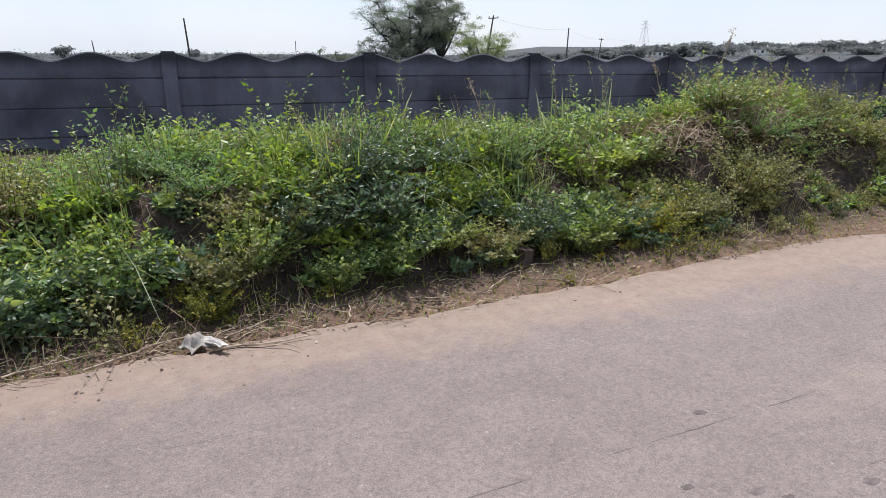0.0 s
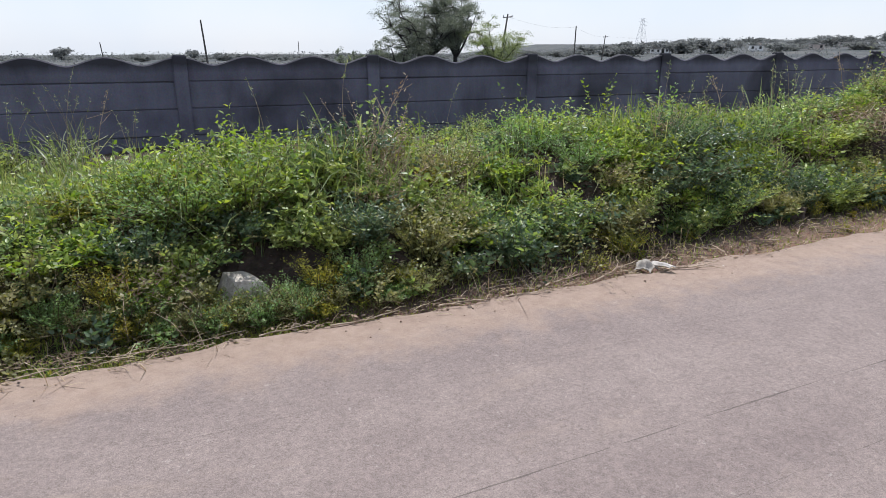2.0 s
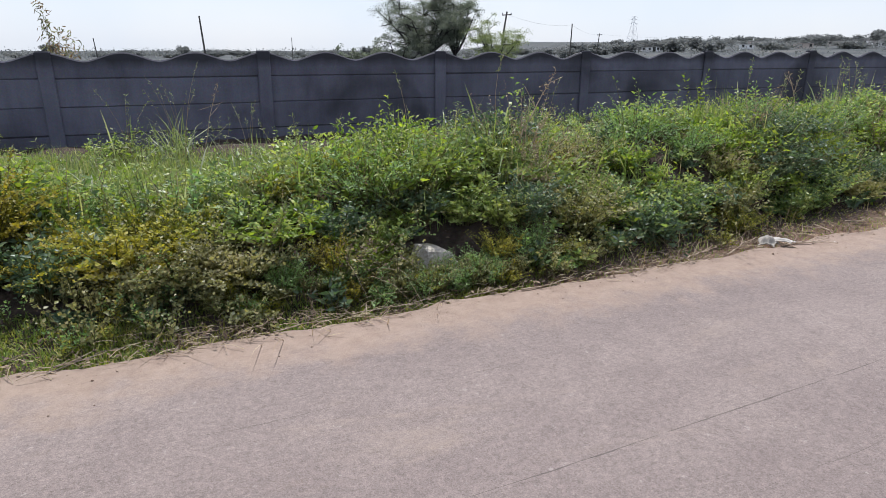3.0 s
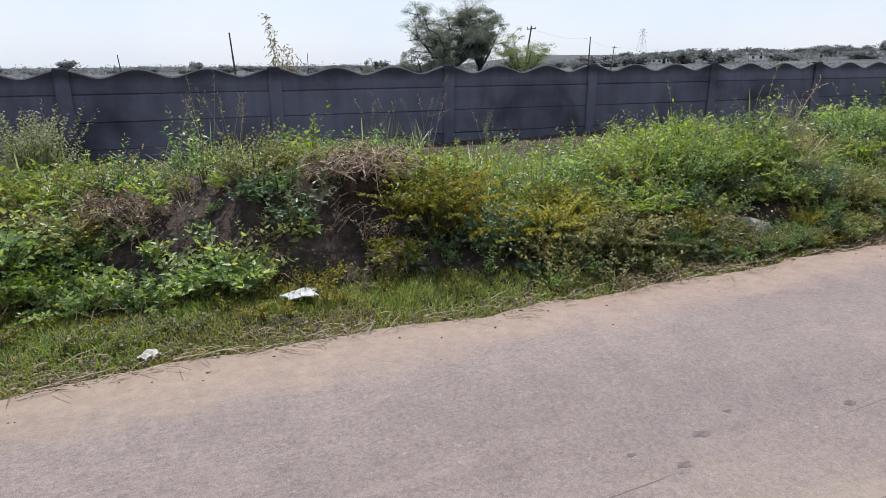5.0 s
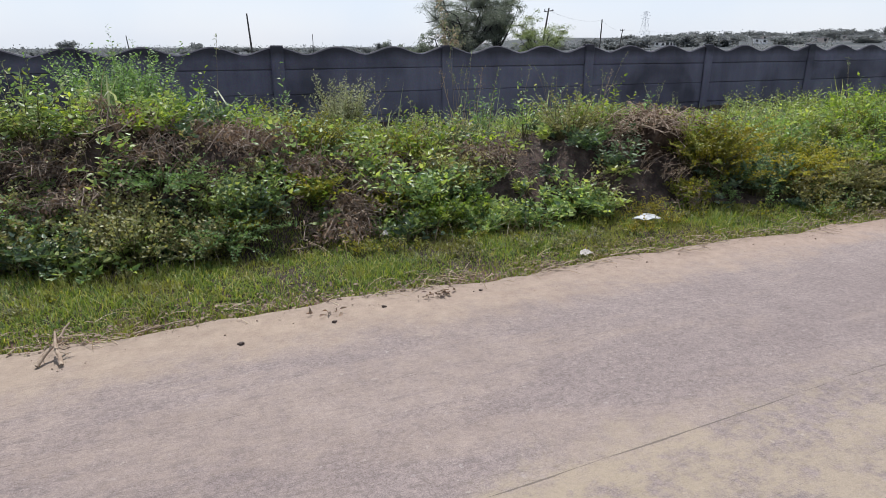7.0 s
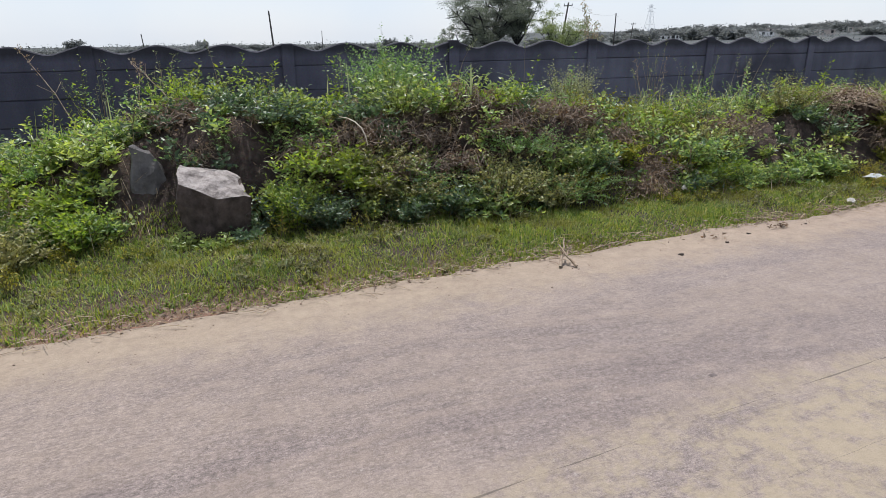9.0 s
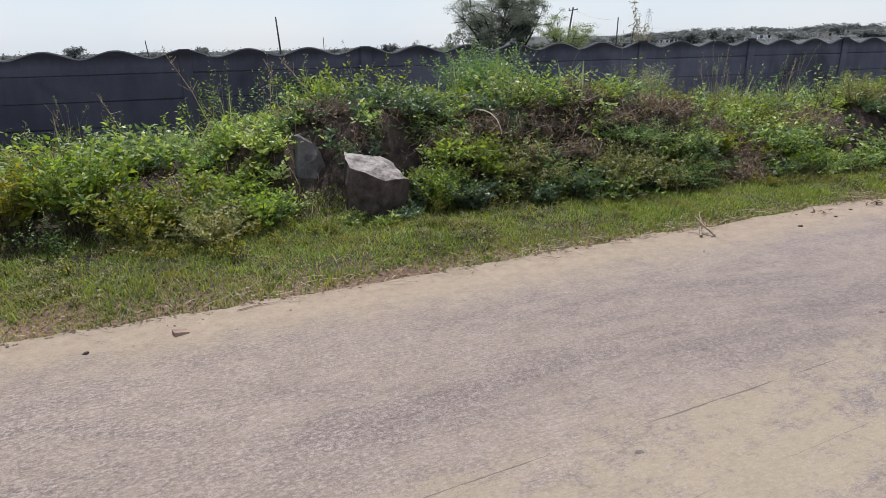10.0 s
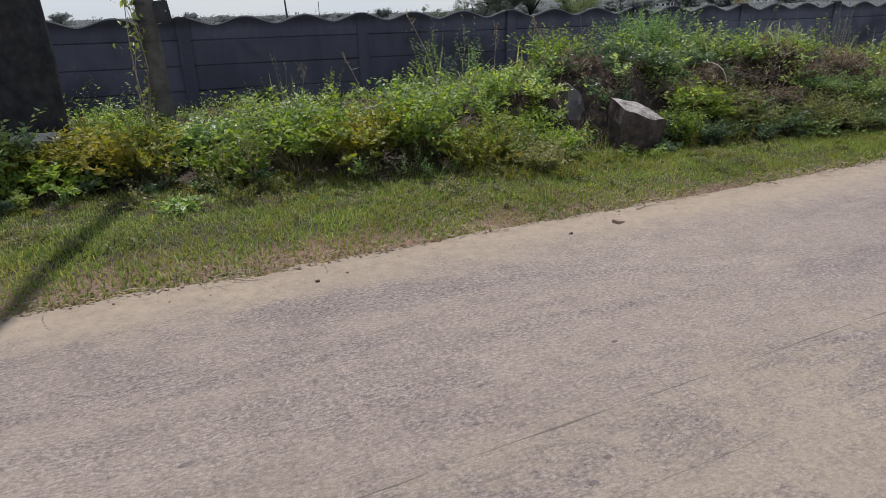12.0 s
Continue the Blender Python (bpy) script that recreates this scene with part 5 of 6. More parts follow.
# ---- boulders ----
def boulder(name, seed, at, sizes, turn, cuts, label, mat_=GRANITE, category="boulder", group="boulders", lit_top=None):
    """A split block: a cube cut by planes, subdivided and roughened."""
    bm = bmesh.new()
    bmesh.ops.create_cube(bm, size=1)
    for v in bm.verts:
        v.co = Vector((v.co.x * sizes[0], v.co.y * sizes[1], v.co.z * sizes[2]))
    for co, no in cuts:
        g = bmesh.ops.bisect_plane(bm, geom=bm.verts[:] + bm.edges[:] + bm.faces[:], plane_co=co, plane_no=no, clear_outer=True)
        bmesh.ops.holes_fill(bm, edges=bm.edges[:])
    bmesh.ops.triangulate(bm, faces=bm.faces[:])
    bmesh.ops.subdivide_edges(bm, edges=bm.edges[:], cuts=4, use_grid_fill=True)
    bmesh.ops.triangulate(bm, faces=bm.faces[:])
    bmesh.ops.smooth_vert(bm, verts=bm.verts[:], factor=0.35, use_axis_x=True, use_axis_y=True, use_axis_z=True)
    bm.normal_update()
    off = Vector((seed * 1.7, 0.3, 2.0))
    rough = 0.042 * max(sizes)
    moved = [v.co + v.normal * rough * (noise.noise(v.co * 6 + off) + 0.5 * noise.noise(v.co * 19 + off)) for v in bm.verts]
    for v, c in zip(bm.verts, moved):
        v.co = c
    # upward faces take the paler material, standing in for sun on top
    if lit_top is not None:
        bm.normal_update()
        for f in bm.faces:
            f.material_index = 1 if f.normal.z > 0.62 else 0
    me = bpy.data.meshes.new(name)
    bm.to_mesh(me)
    bm.free()
    ob = link_mesh(name, me, mat_)
    if lit_top is not None:
        me.materials.append(lit_top)
    ob.matrix_basis = pose(*at, 0, 0, turn)
    return tagged(ob, label, category, group)


boulder("boulder", 1, (-10.27, 3.3, 0.12), (0.64, 0.64, 0.84), 0, (((0.02, 0, 0.225), (0.25, -0.3, 1)), ((-0.02, -0.145, 0), (-0.5, -0.866, -0.04)), ((0.03, -0.15, 0), (0.41, -0.91, -0.05)), ((0.185, 0, 0), (1, 0.07, 0)), ((0, 0.2, 0), (-0.06, 1, 0)), ((-0.215, 0, 0), (-1, 0.1, 0.05))), "broken brown granite boulder with a flat top painted sunlit", lit_top=SUNLIT_GRANITE)
boulder("earth_clod", 8, (-4.72, 3.42, 0.4), (0.46, 0.38, 0.5), 12, (((0, 0, 0.17), (0.25, -0.1, 1)), ((-0.18, 0, 0.1), (-1, 0, 0.5)), ((0, -0.14, 0), (0, -1, -0.35))), "dark brown clod of earth under dried grass", CLOD, "earth", "")
boulder("boulder", 2, (-10.66, 3.72, 0.2), (0.3, 0.2, 0.74), 8, (((0, 0, 0.31), (0.35, 0, 1)), ((0.1, 0, 0.18), (1, 0, 0.42)), ((-0.11, 0, 0), (-1, 0, 0.12)), ((0, -0.08, 0), (0, -1, 0.2))), "upright slab of grey granite leaning in the weeds", GREYSTONE)
boulder("boulder", 3, (-2.25, 2.75, 0.105), (0.24, 0.16, 0.2), 14, (((0, 0, 0.05), (0.12, -0.18, 1)), ((0.08, 0, 0), (1, 0.2, 0.5)), ((-0.08, 0, 0), (-1, -0.3, 0.4)), ((0, -0.05, 0), (-0.2, -1, 0.4))), "pale lump of broken concrete half hidden in grass", LUMP, "rubble")
boulder("flat_stone", 6, (-14.74, 4.3, 0.11), (0.32, 0.2, 0.56), 6, (((0, 0, 0.25), (0.04, -0.12, 1)), ((0.28, 0, 0), (1, 0.1, 0.15))), "flat-topped grey stone at the foot of a tree", GREYSTONE, lit_top=LUMP)
boulder("stone", 4, (-11.55, 1.85, 0.008), (0.062, 0.045, 0.034), 15, (((0, 0, 0.012), (0.2, 0, 1)),), "flat brown stone lying on the road edge", PEBBLE)
boulder("stone", 5, (1.62, 3.0, 0.05), (0.1, 0.08, 0.11), 30, (((0, 0, 0.05), (0.2, -0.2, 1)), ((0.05, 0, 0), (1, 0.2, 0.3))), "small grey stone at the foot of the bank")


# ---- pole, tree trunk and vine at the far end ----
def pole_with_vine(x, y):
    root = base_of("utility_pole", x, y, float(ground_z(x, y)) - 0.2, "weathered grey utility pole with a vine and a dark box", "pole")
    z = np.array([0, 0.6, 1.4, 2.6, 4.5, 9.0])
    A = np.stack([0.045 - 0.012 * z + 0.004 * np.sin(z * 3), 0.003 * np.cos(z * 4), z], -1)[None]
    soup("shaft", *tubes(A, (0.074 - 0.0022 * z)[None], 18), POLEWOOD, root, smooth=True)
    bm = bmesh.new()
    bmesh.ops.create_cube(bm, size=1)
    for v in bm.verts:
        v.co = Vector((v.co.x * 0.15, v.co.y * 0.1, v.co.z * 0.16))
    bmesh.ops.bevel(bm, geom=bm.edges[:], offset=0.008, segments=2, affect="EDGES")
    box = part("switch_box", bm, BOXMETAL, root, "dark metal box strapped to the pole")
    box.matrix_basis = pose(0.125, 0.02, 1.16 - root.location.z, 0, -7, 0)
    bm = bmesh.new()
    bmesh.ops.create_cube(bm, size=1)
    for v in bm.verts:
        v.co = Vector((v.co.x * 0.12, v.co.y * 0.012 - 0.054, v.co.z * 0.13))
    part("door", bm, BOXMETAL, box)
    bm = bmesh.new()
    bmesh.ops.create_cone(bm, cap_ends=True, segments=10, radius1=0.008, radius2=0.006, depth=0.02, matrix=Matrix.Translation((0.045, -0.066, 0)) @ Matrix.Rotation(radians(90), 4, "X"))
    part("latch", bm, STEEL, box, "small steel latch")
    for zz in (-0.06, 0.06):
        bm = bmesh.new()
        bmesh.ops.create_cone(bm, cap_ends=False, segments=18, radius1=0.074, radius2=0.074, depth=0.02, matrix=Matrix.Translation((0.003, 0, 1.16 - root.location.z + zz)))
        part("strap", bm, BOXMETAL, root, "metal strap around the pole")
    rng = np.random.default_rng(700)
    s = np.linspace(0, 1, 14)
    n = 5
    ph = rng.uniform(0, 6.28, (n, 1))
    hgt = rng.uniform(1.1, 2.4, (n, 1))
    B = np.stack([-0.06 - 0.05 * np.sin(ph + 5 * s) - 0.03 * s, -0.05 * np.cos(ph + 4 * s) - 0.05, 0.15 + hgt * s], -1)
    soup("vine_stem_mass", *tubes(B, np.broadcast_to(0.006 * (1.2 - s), (n, 14))), TWIG, root)
    m = 220
    Q = B.reshape(-1, 3)[rng.integers(0, n * 14, m)] + rng.normal(0, 0.035, (m, 3))
    soup("vine_foliage", *leaves(Q, rng.normal(size=(m, 3)), unit(np.array([0, -0.3, 0.7]) + rng.normal(0, 0.5, (m, 3))), rng.uniform(0.03, 0.06, m), rng.uniform(0.018, 0.04, m), BROAD), GREEN, root)
    return root


pole_with_vine(-13.92, 4.75)


def roadside_trunk(x, y):
    """A thick trunk that leans slightly, forking above into limbs with a leafy crown."""
    root = base_of("roadside_tree", x, y, float(ground_z(x, y)) - 0.1, "thick dark tree trunk beside the grass verge", "tree")
    z = np.array([0.0, 0.15, 0.4, 0.9, 1.6, 2.4, 3.2])
    A = np.stack([0.02 * np.sin(z * 2), 0.02 * np.cos(z * 1.7), z], -1)[None]
    V, F = tubes(A, np.array([0.31, 0.275, 0.25, 0.235, 0.23, 0.235, 0.25])[None], 28)
    V = V + 0.02 * np.stack([np.sin(V[:, 2] * 9 + V[:, 1] * 20), np.cos(V[:, 2] * 8 + V[:, 0] * 22), 0 * V[:, 2]], -1)
    soup("trunk", V, F, BARK, root, smooth=True)
    rng = np.random.default_rng(710)
    n = 6
    a = np.arange(n)[:, None] * 6.28 / n + 0.4
    s = np.linspace(0, 1, 6)
    # limbs and crown are unseen, set to cast shade on the nearest bushes
    L = np.stack([np.cos(a) * s * 1.2 - 0.9 * s, np.sin(a) * s * 1.2 + 2.6 * s, 3.0 + 2.4 * s + 0 * a], -1)
    soup("branchwork", *tubes(L, np.broadcast_to(0.13 * (1.2 - s), (n, 6)), 8), BARK, root, smooth=True)
    m = 5000
    Q = L[:, 3:].reshape(-1, 3)[rng.integers(0, n * 3, m)] + rng.normal(0, 0.45, (m, 3))
    soup("crown", *leaves(Q, rng.normal(size=(m, 3)), rng.normal(size=(m, 3)) + np.array([0, 0, 1.0]), rng.uniform(0.06, 0.12, m), rng.uniform(0.03, 0.05, m), SMALL), CROWN, root)
    return root


roadside_trunk(-14.82, 4.6)


def wall_vine(x, y):
    root = base_of("wall_vine", x, y, float(ground_z(x, y)) - 0.02, "dry creeper rising behind the wall top", "plant")
    rng = np.random.default_rng(720)
    g = float(ground_z(x, y))
    s = np.linspace(0, 1, 16)
    n = 7
    top = np.array([1.68, 1.45, 1.3, 1.26, 1.22, 1.2, 1.18])[:, None] - g
    dx = np.array([-0.16, -0.1, 0.02, 0.1, 0.16, -0.06, 0.2])[:, None]
    A = np.stack([0.08 * s + dx * s ** 3 + 0.02 * np.sin(7 * s + 30 * dx), 0.04 * np.sin(5 * s + dx * 20), top * s], -1)
    soup("stem_mass", *tubes(A, np.broadcast_to(0.0065 * (1.15 - s), (n, 16))), TWIG, root)
    m = 420
    w = 10 + rng.integers(0, 6, m)
    Q = A[rng.choice(n, m, p=(0.26, 0.14, 0.12, 0.14, 0.12, 0.1, 0.12)), w] + rng.normal(0, 0.028, (m, 3))
    V, F = leaves(Q, rng.normal(size=(m, 3)) + np.array([0, 0, -0.8]), rng.normal(size=(m, 3)), rng.uniform(0.035, 0.08, m), rng.uniform(0.008, 0.024, m), BROAD)
    h = m // 2
    soup("green_foliage", V[:h * 7], F[:h * 6], GREYISH, root)
    soup("dry_foliage", V[h * 7:], F[h * 6:] - h * 7, STRAW, root)
    return root


wall_vine(-4.66, 7.9)


# ---- litter, sticks and straw along the road edge ----
def crumpled(name, x, y, z, w, d, h, seed, mat_, label, category, turn=0.0):
    """A crumpled sheet lying on the ground, with real folds and thickness."""
    rng = np.random.default_rng(seed)
    nx, ny = 14, 10
    u, v = np.meshgrid(np.linspace(-0.5, 0.5, nx), np.linspace(-0.5, 0.5, ny), indexing="ij")
    ridge = np.abs(np.sin(u * 7 + rng.uniform(0, 6) + 2 * v)) * 0.5 + np.abs(np.sin(v * 9 + u * 4 + rng.uniform(0, 6))) * 0.35 + 0.3 * fbm(u * 5 + seed, v * 5, seed)
    ridge = ridge * (0.4 + 0.6 * np.cos(np.pi * np.hypot(u, v))) * h
    X = u * w * (1 + 0.15 * np.sin(v * 6)) + rng.normal(0, w * 0.012, u.shape)
    Y = v * d * (1 + 0.2 * np.sin(u * 5)) + rng.normal(0, d * 0.012, u.shape)
    top = np.stack([X, Y, ridge + 0.006], -1).reshape(-1, 3)
    low = top - np.array([0, 0, 0.004])
    f = grid_faces(nx, ny)
    n = nx * ny
    rim = [i * ny for i in range(nx)] + [(nx - 1) * ny + j for j in range(1, ny)] + [i * ny + ny - 1 for i in range(nx - 2, -1, -1)] + [j for j in range(ny - 2, 0, -1)]
    side = np.array([(a, b, b + n, a + n) for a, b in zip(rim, rim[1:] + rim[:1])])
    ob = soup(name, np.concatenate([top, low]), np.concatenate([f, f[:, ::-1] + n, side]), mat_)
    ob.matrix_basis = pose(x, y, z, 0, 0, turn)
    return tagged(ob, label, category)


def gz(x, y):
    return float(ground_z(x, y))


crumpled("plastic_wrapper", -5.26, 2.75, gz(-5.26, 2.75) + 0.05, 0.17, 0.11, 0.028, 31, PLASTIC, "crumpled white plastic bag lying in the grass", "litter", 12)
crumpled("paper_scrap", -5.95, 2.42, gz(-5.95, 2.42) + 0.01, 0.08, 0.06, 0.03, 32, PAPER, "small crumpled white paper scrap on the verge", "litter", 40)
crumpled("grey_wrapper", -0.11, 2.5, gz(-0.11, 2.5) + 0.03, 0.1, 0.11, 0.07, 33, GREYCARD, "crumpled grey packaging lying on the soil", "litter", 30)
crumpled("paper_scrap", -0.04, 2.46, gz(-0.04, 2.46) + 0.06, 0.035, 0.13, 0.025, 34, PAPER, "white strip of crumpled packaging on the soil", "litter", 38)
crumpled("paper_scrap", 0.36, 2.4, gz(0.36, 2.4) + 0.004, 0.09, 0.05, 0.03, 35, PAPER, "pale dirty crumpled paper beside the road", "litter", -10)
crumpled("paper_scrap", -6.98, 2.99, gz(-6.98, 2.99) + 0.04, 0.035, 0.035, 0.04, 36, PAPER, "beige paper cup crushed in the weeds", "litter", 0)


def leaf_clump(x, y, w, d, n, seed):
    """A loose drift of curled dead leaves."""
    rng = np.random.default_rng(seed)
    Q = np.stack([rng.normal(0, w / 2, n), rng.normal(0, d / 2, n), rng.uniform(0.004, 0.024, n)], -1)
    ob = soup("leaf_clump", *leaves(Q, rng.normal(size=(n, 3)) * np.array([1, 1, 0.35]), np.array([0, 0, 1.0]) + rng.normal(0, 0.6, (n, 3)), rng.uniform(0.015, 0.04, n), rng.uniform(0.008, 0.02, n), BROAD), DEADLEAF)
    ob.location = (x, y, max(gz(x, y), 0.007))
    return tagged(ob, "loose drift of brown dead leaves on the road edge", "dead leaves", kind="stuff")


leaf_clump(-6.96, 2.13, 0.09, 0.03, 34, 37)
leaf_clump(-7.6, 2.12, 0.2, 0.04, 12, 38)


def stick(name, x, y, length, turn, thick, seed, label, mat_=TWIG, fork=0, rise=0.02):
    """A crooked dry stick with side twigs."""
    rng = np.random.default_rng(seed)
    s = np.linspace(0, 1, 8)
    wob = np.cumsum(rng.normal(0, 0.025, (8, 2)), 0)
    A = np.stack([(s - 0.5) * length, wob[:, 0] * length, thick + np.abs(wob[:, 1]) * length * 0.25 + rise * s * length], -1)[None]
    sets = [tubes(A, (thick * (1.2 - 0.7 * s))[None], 5)]
    for _ in range(fork):
        k = rng.integers(2, 6)
        p = A[0, k]
        d = np.array([rng.uniform(0.3, 1), rng.choice((-1, 1)) * rng.uniform(0.3, 0.8), rng.uniform(0.0, 0.5)]) * length * rng.uniform(0.2, 0.45)
        B = (p + d * s[:, None] + rng.normal(0, 0.006, (8, 3)))[None]
        sets.append(tubes(B, (thick * 0.7 * (1.15 - s))[None], 4))
    ob = soup(name, *join(*sets), mat_)
    ob.matrix_basis = pose(x, y, max(gz(x, y), 0.006), 0, 0, turn)
    return tagged(ob, label, "stick", "sticks by the road")


PALE = "pale dry stick lying along the road edge"
for k, (cx, cy, L, a, th, fk) in enumerate(((0.15, 2.32, 0.42, 4, 0.006, 2), (0.12, 2.28, 0.4, -28, 0.005, 0), (0.1, 2.5, 0.3, 40, 0.005, 1), (-0.3, 2.4, 0.5, 24, 0.006, 2), (-0.62, 2.36, 0.34, 10, 0.006, 2), (-0.9, 2.3, 0.3, 4, 0.005, 1), (-1.25, 2.28, 0.3, -2, 0.006, 1),
                                            (-1.75, 2.26, 0.38, 6, 0.006, 1), (-2.1, 2.3, 0.3, 14, 0.005, 2), (-2.6, 2.28, 0.45, 8, 0.004, 1), (-3.0, 2.22, 0.35, 5, 0.004, 0), (0.55, 2.52, 0.16, 80, 0.006, 0), (0.95, 2.55, 0.22, -20, 0.005, 1), (1.35, 2.62, 0.2, 35, 0.005, 1), (3.2, 2.75, 0.3, -15, 0.006, 1),
                                            (-5.7, 2.3, 0.34, 6, 0.005, 0), (-6.2, 2.26, 0.3, 12, 0.005, 0), (-6.35, 2.62, 0.2, 8, 0.005, 0), (-8.57, 2.06, 0.2, 50, 0.006, 2), (-8.55, 2.04, 0.16, 95, 0.006, 1), (-8.2, 2.2, 0.25, 15, 0.005, 1), (-12.65, 2.35, 0.1, -30, 0.004, 0), (-13.95, 1.93, 0.12, 60, 0.004, 1), (-9.22, 3.62, 0.3, 80, 0.007, 0), (-0.35, 2.95, 0.3, 25, 0.006, 1), (-11.2, 1.98, 0.25, 6, 0.004, 0))):
    stick("dry_stick", cx, cy + (0.13 if cx > -3.5 else 0.03), L * 0.9, a, th * (1.3 if -8.6 < cx < -8.45 else 0.72), 800 + k, PALE, TWIG, fk, 0.55 if -8.6 < cx < -8.45 else 0.02)

rng = np.random.default_rng(830)
for k in range(54):
    cx = rng.uniform(-4.2, 3.2)
    cy = float(edge_y(cx)) + 0.04 + abs(rng.normal(0, 0.13))
    stick("dry_twig", cx, cy, rng.uniform(0.07, 0.2), rng.normal(8, 35), rng.uniform(0.0018, 0.0034), 840 + k, "short dry twig on the soil beside the road", BROWNTWIG if k % 2 else TWIG, int(rng.integers(0, 3)))
arch = np.array([(-9.43, 3.56, 0.665), (-9.39, 3.5, 0.66), (-9.35, 3.46, 0.64), (-9.315, 3.43, 0.6), (-9.295, 3.41, 0.55), (-9.285, 3.4, 0.49)])
tagged(soup("dry_reed", *tubes(arch[None], np.array([[0.003, 0.004, 0.0045, 0.0045, 0.004, 0.004]]), 6), PALEREED, smooth=True), "pale arching dry reed stalk caught on the bank", "stick")

# straw and leaf litter along the edge
rng = np.random.default_rng(820)
n = 7500
x = rng.uniform(-15, 7, n)
y = edge_y(x) + 0.02 + np.abs(rng.normal(0, 0.17, n)) * np.interp(x, (-15, -5, -2, 0.5, 4), (0.6, 0.9, 1.1, 1.7, 1.4)) - 0.07
P = np.stack([x, y, np.maximum(ground_z(x, y), 0.006) + rng.uniform(0.002, 0.02, n)], -1)
ok = rng.uniform(size=n) < np.interp(x, (-15, -8, -6, -4, -2, 0, 2, 4), (0.2, 0.22, 0.3, 0.28, 0.5, 0.5, 0.25, 0.25)) * (0.25 + 0.75 * smooth01((fbm(x * 1.6, y * 3, 61) - 0.4) / 0.2))
P = P[ok]
n = len(P)
a = rng.normal(0.1, 0.7, n)
D = np.stack([np.cos(a), np.sin(a), rng.normal(0, 0.12, n)], -1) * rng.uniform(0.025, 0.13, (n, 1))
s = np.linspace(0, 1, 3)
tagged(soup("straw_litter", *tubes(P[:, None] + D[:, None] * s[None, :, None] + np.array([0, 0, 0.008]) * np.sin(s * 3.1)[None, :, None], np.full((n, 3), 0.0015)), STRAW), "scattered dry straw and stalks along the road edge", "straw", kind="stuff")
n = 5200
x = rng.uniform(-15, 7, n)
y = edge_y(x) + np.abs(rng.normal(0.02, 0.3, n)) * np.where(x < -6, 0.4, 1)
Q = np.stack([x, y, np.maximum(ground_z(x, y), 0.006) + 0.006], -1)
tagged(soup("leaf_litter", *leaves(Q, rng.normal(size=(n, 3)) * np.array([1, 1, 0.2]), np.array([0, 0, 1.0]) + rng.normal(0, 0.3, (n, 3)), rng.uniform(0.012, 0.035, n), rng.uniform(0.006, 0.018, n), SMALL), DEADLEAF), "fallen brown leaves on the soil", "leaves", kind="stuff")
# crumbs of soil and gravel
n = 2000
x = rng.uniform(-15, 7, n)
y = edge_y(x) + rng.normal(-0.02, 0.13, n)
r = rng.gamma(1.6, 0.001, n) + 0.001
octa = np.array([(1, 0, 0), (-1, 0, 0), (0, 1, 0), (0, -1, 0), (0, 0, 0.8), (0, 0, -0.6)], float)
of = np.array([(0, 2, 4), (2, 1, 4), (1, 3, 4), (3, 0, 4), (2, 0, 5), (1, 2, 5), (3, 1, 5), (0, 3, 5)])
V = np.stack([x, y, np.maximum(ground_z(x, y), 0.006) + r * 0.4], -1)[:, None] + octa[None] * r[:, None, None] * rng.uniform(0.6, 1.3, (n, 6, 1))
tagged(soup("gravel", V.reshape(-1, 3), (of[None] + (np.arange(n) * 6)[:, None, None]).reshape(-1, 3), PEBBLE), "reddish crumbs of soil and gravel on the road edge", "gravel", kind="stuff")
for k, (cx, cy, r) in enumerate(((-7.25, 2.1, 0.01), (-6.75, 2.12, 0.008), (-7.5, 2.02, 0.01), (-13.3, 1.75, 0.012), (-7.9, 1.95, 0.012), (-11.9, 1.8, 0.01), (1.0, 0.75, 0.016), (2.1, 0.9, 0.018))):
    boulder("pebble", 40 + k, (cx, cy, 0.008), (r * 2.2, r * 1.6, r * 1.2), 30 * k, (((0, 0, r * 0.4), (0.3, 0.1, 1)),), "small dark stone lying on the asphalt")


def tar_spot(x, y, r, seed):
    """A slightly raised, ragged blob of tar, longer along the road."""
    rng = np.random.default_rng(seed)
    k = 14
    a = np.arange(k) * 2 * np.pi / k
    q = r * rng.uniform(0.65, 1.15, k)
    rim = np.stack([1.5 * q * np.cos(a), 0.8 * q * np.sin(a), np.zeros(k)], -1)
    V = np.concatenate([rim, rim * 0.6 + np.array([0, 0, 0.003]), [(0, 0, 0.003)]])
    F = [(i, (i + 1) % k, k + (i + 1) % k) for i in range(k)] + [(i, k + (i + 1) % k, k + i) for i in range(k)] + [(k + i, k + (i + 1) % k, 2 * k) for i in range(k)]
    ob = soup("tar_spot", V, F, TAR, smooth=True)
    ob.location = (x, y, 0.0062)
    return tagged(ob, "dark ragged tar spot on the worn asphalt", "stain", "tar spots on the road")


for k, (cx, cy, r) in enumerate(((1.17, 1.14, 0.016), (1.34, 1.06, 0.02), (1.4, 1.01, 0.016), (1.68, 0.98, 0.022), (1.47, 1.43, 0.02), (-4.21, 1.1, 0.024), (-4.38, 0.99, 0.022), (-3.57, 1.06, 0.022), (-4.5, 1.09, 0.014), (-4.02, 1.18, 0.014),
                                 (-13.9, 0.66, 0.016), (-12.81, 0.22, 0.012), (-12.91, 0.15, 0.013), (-13.08, 0.5, 0.01), (-12.98, 0.68, 0.01), (-12.4, 0.74, 0.01), (-8.7, 0.86, 0.014), (-10.3, 0.46, 0.012))):
    tar_spot(cx, cy, r, 1500 + k)


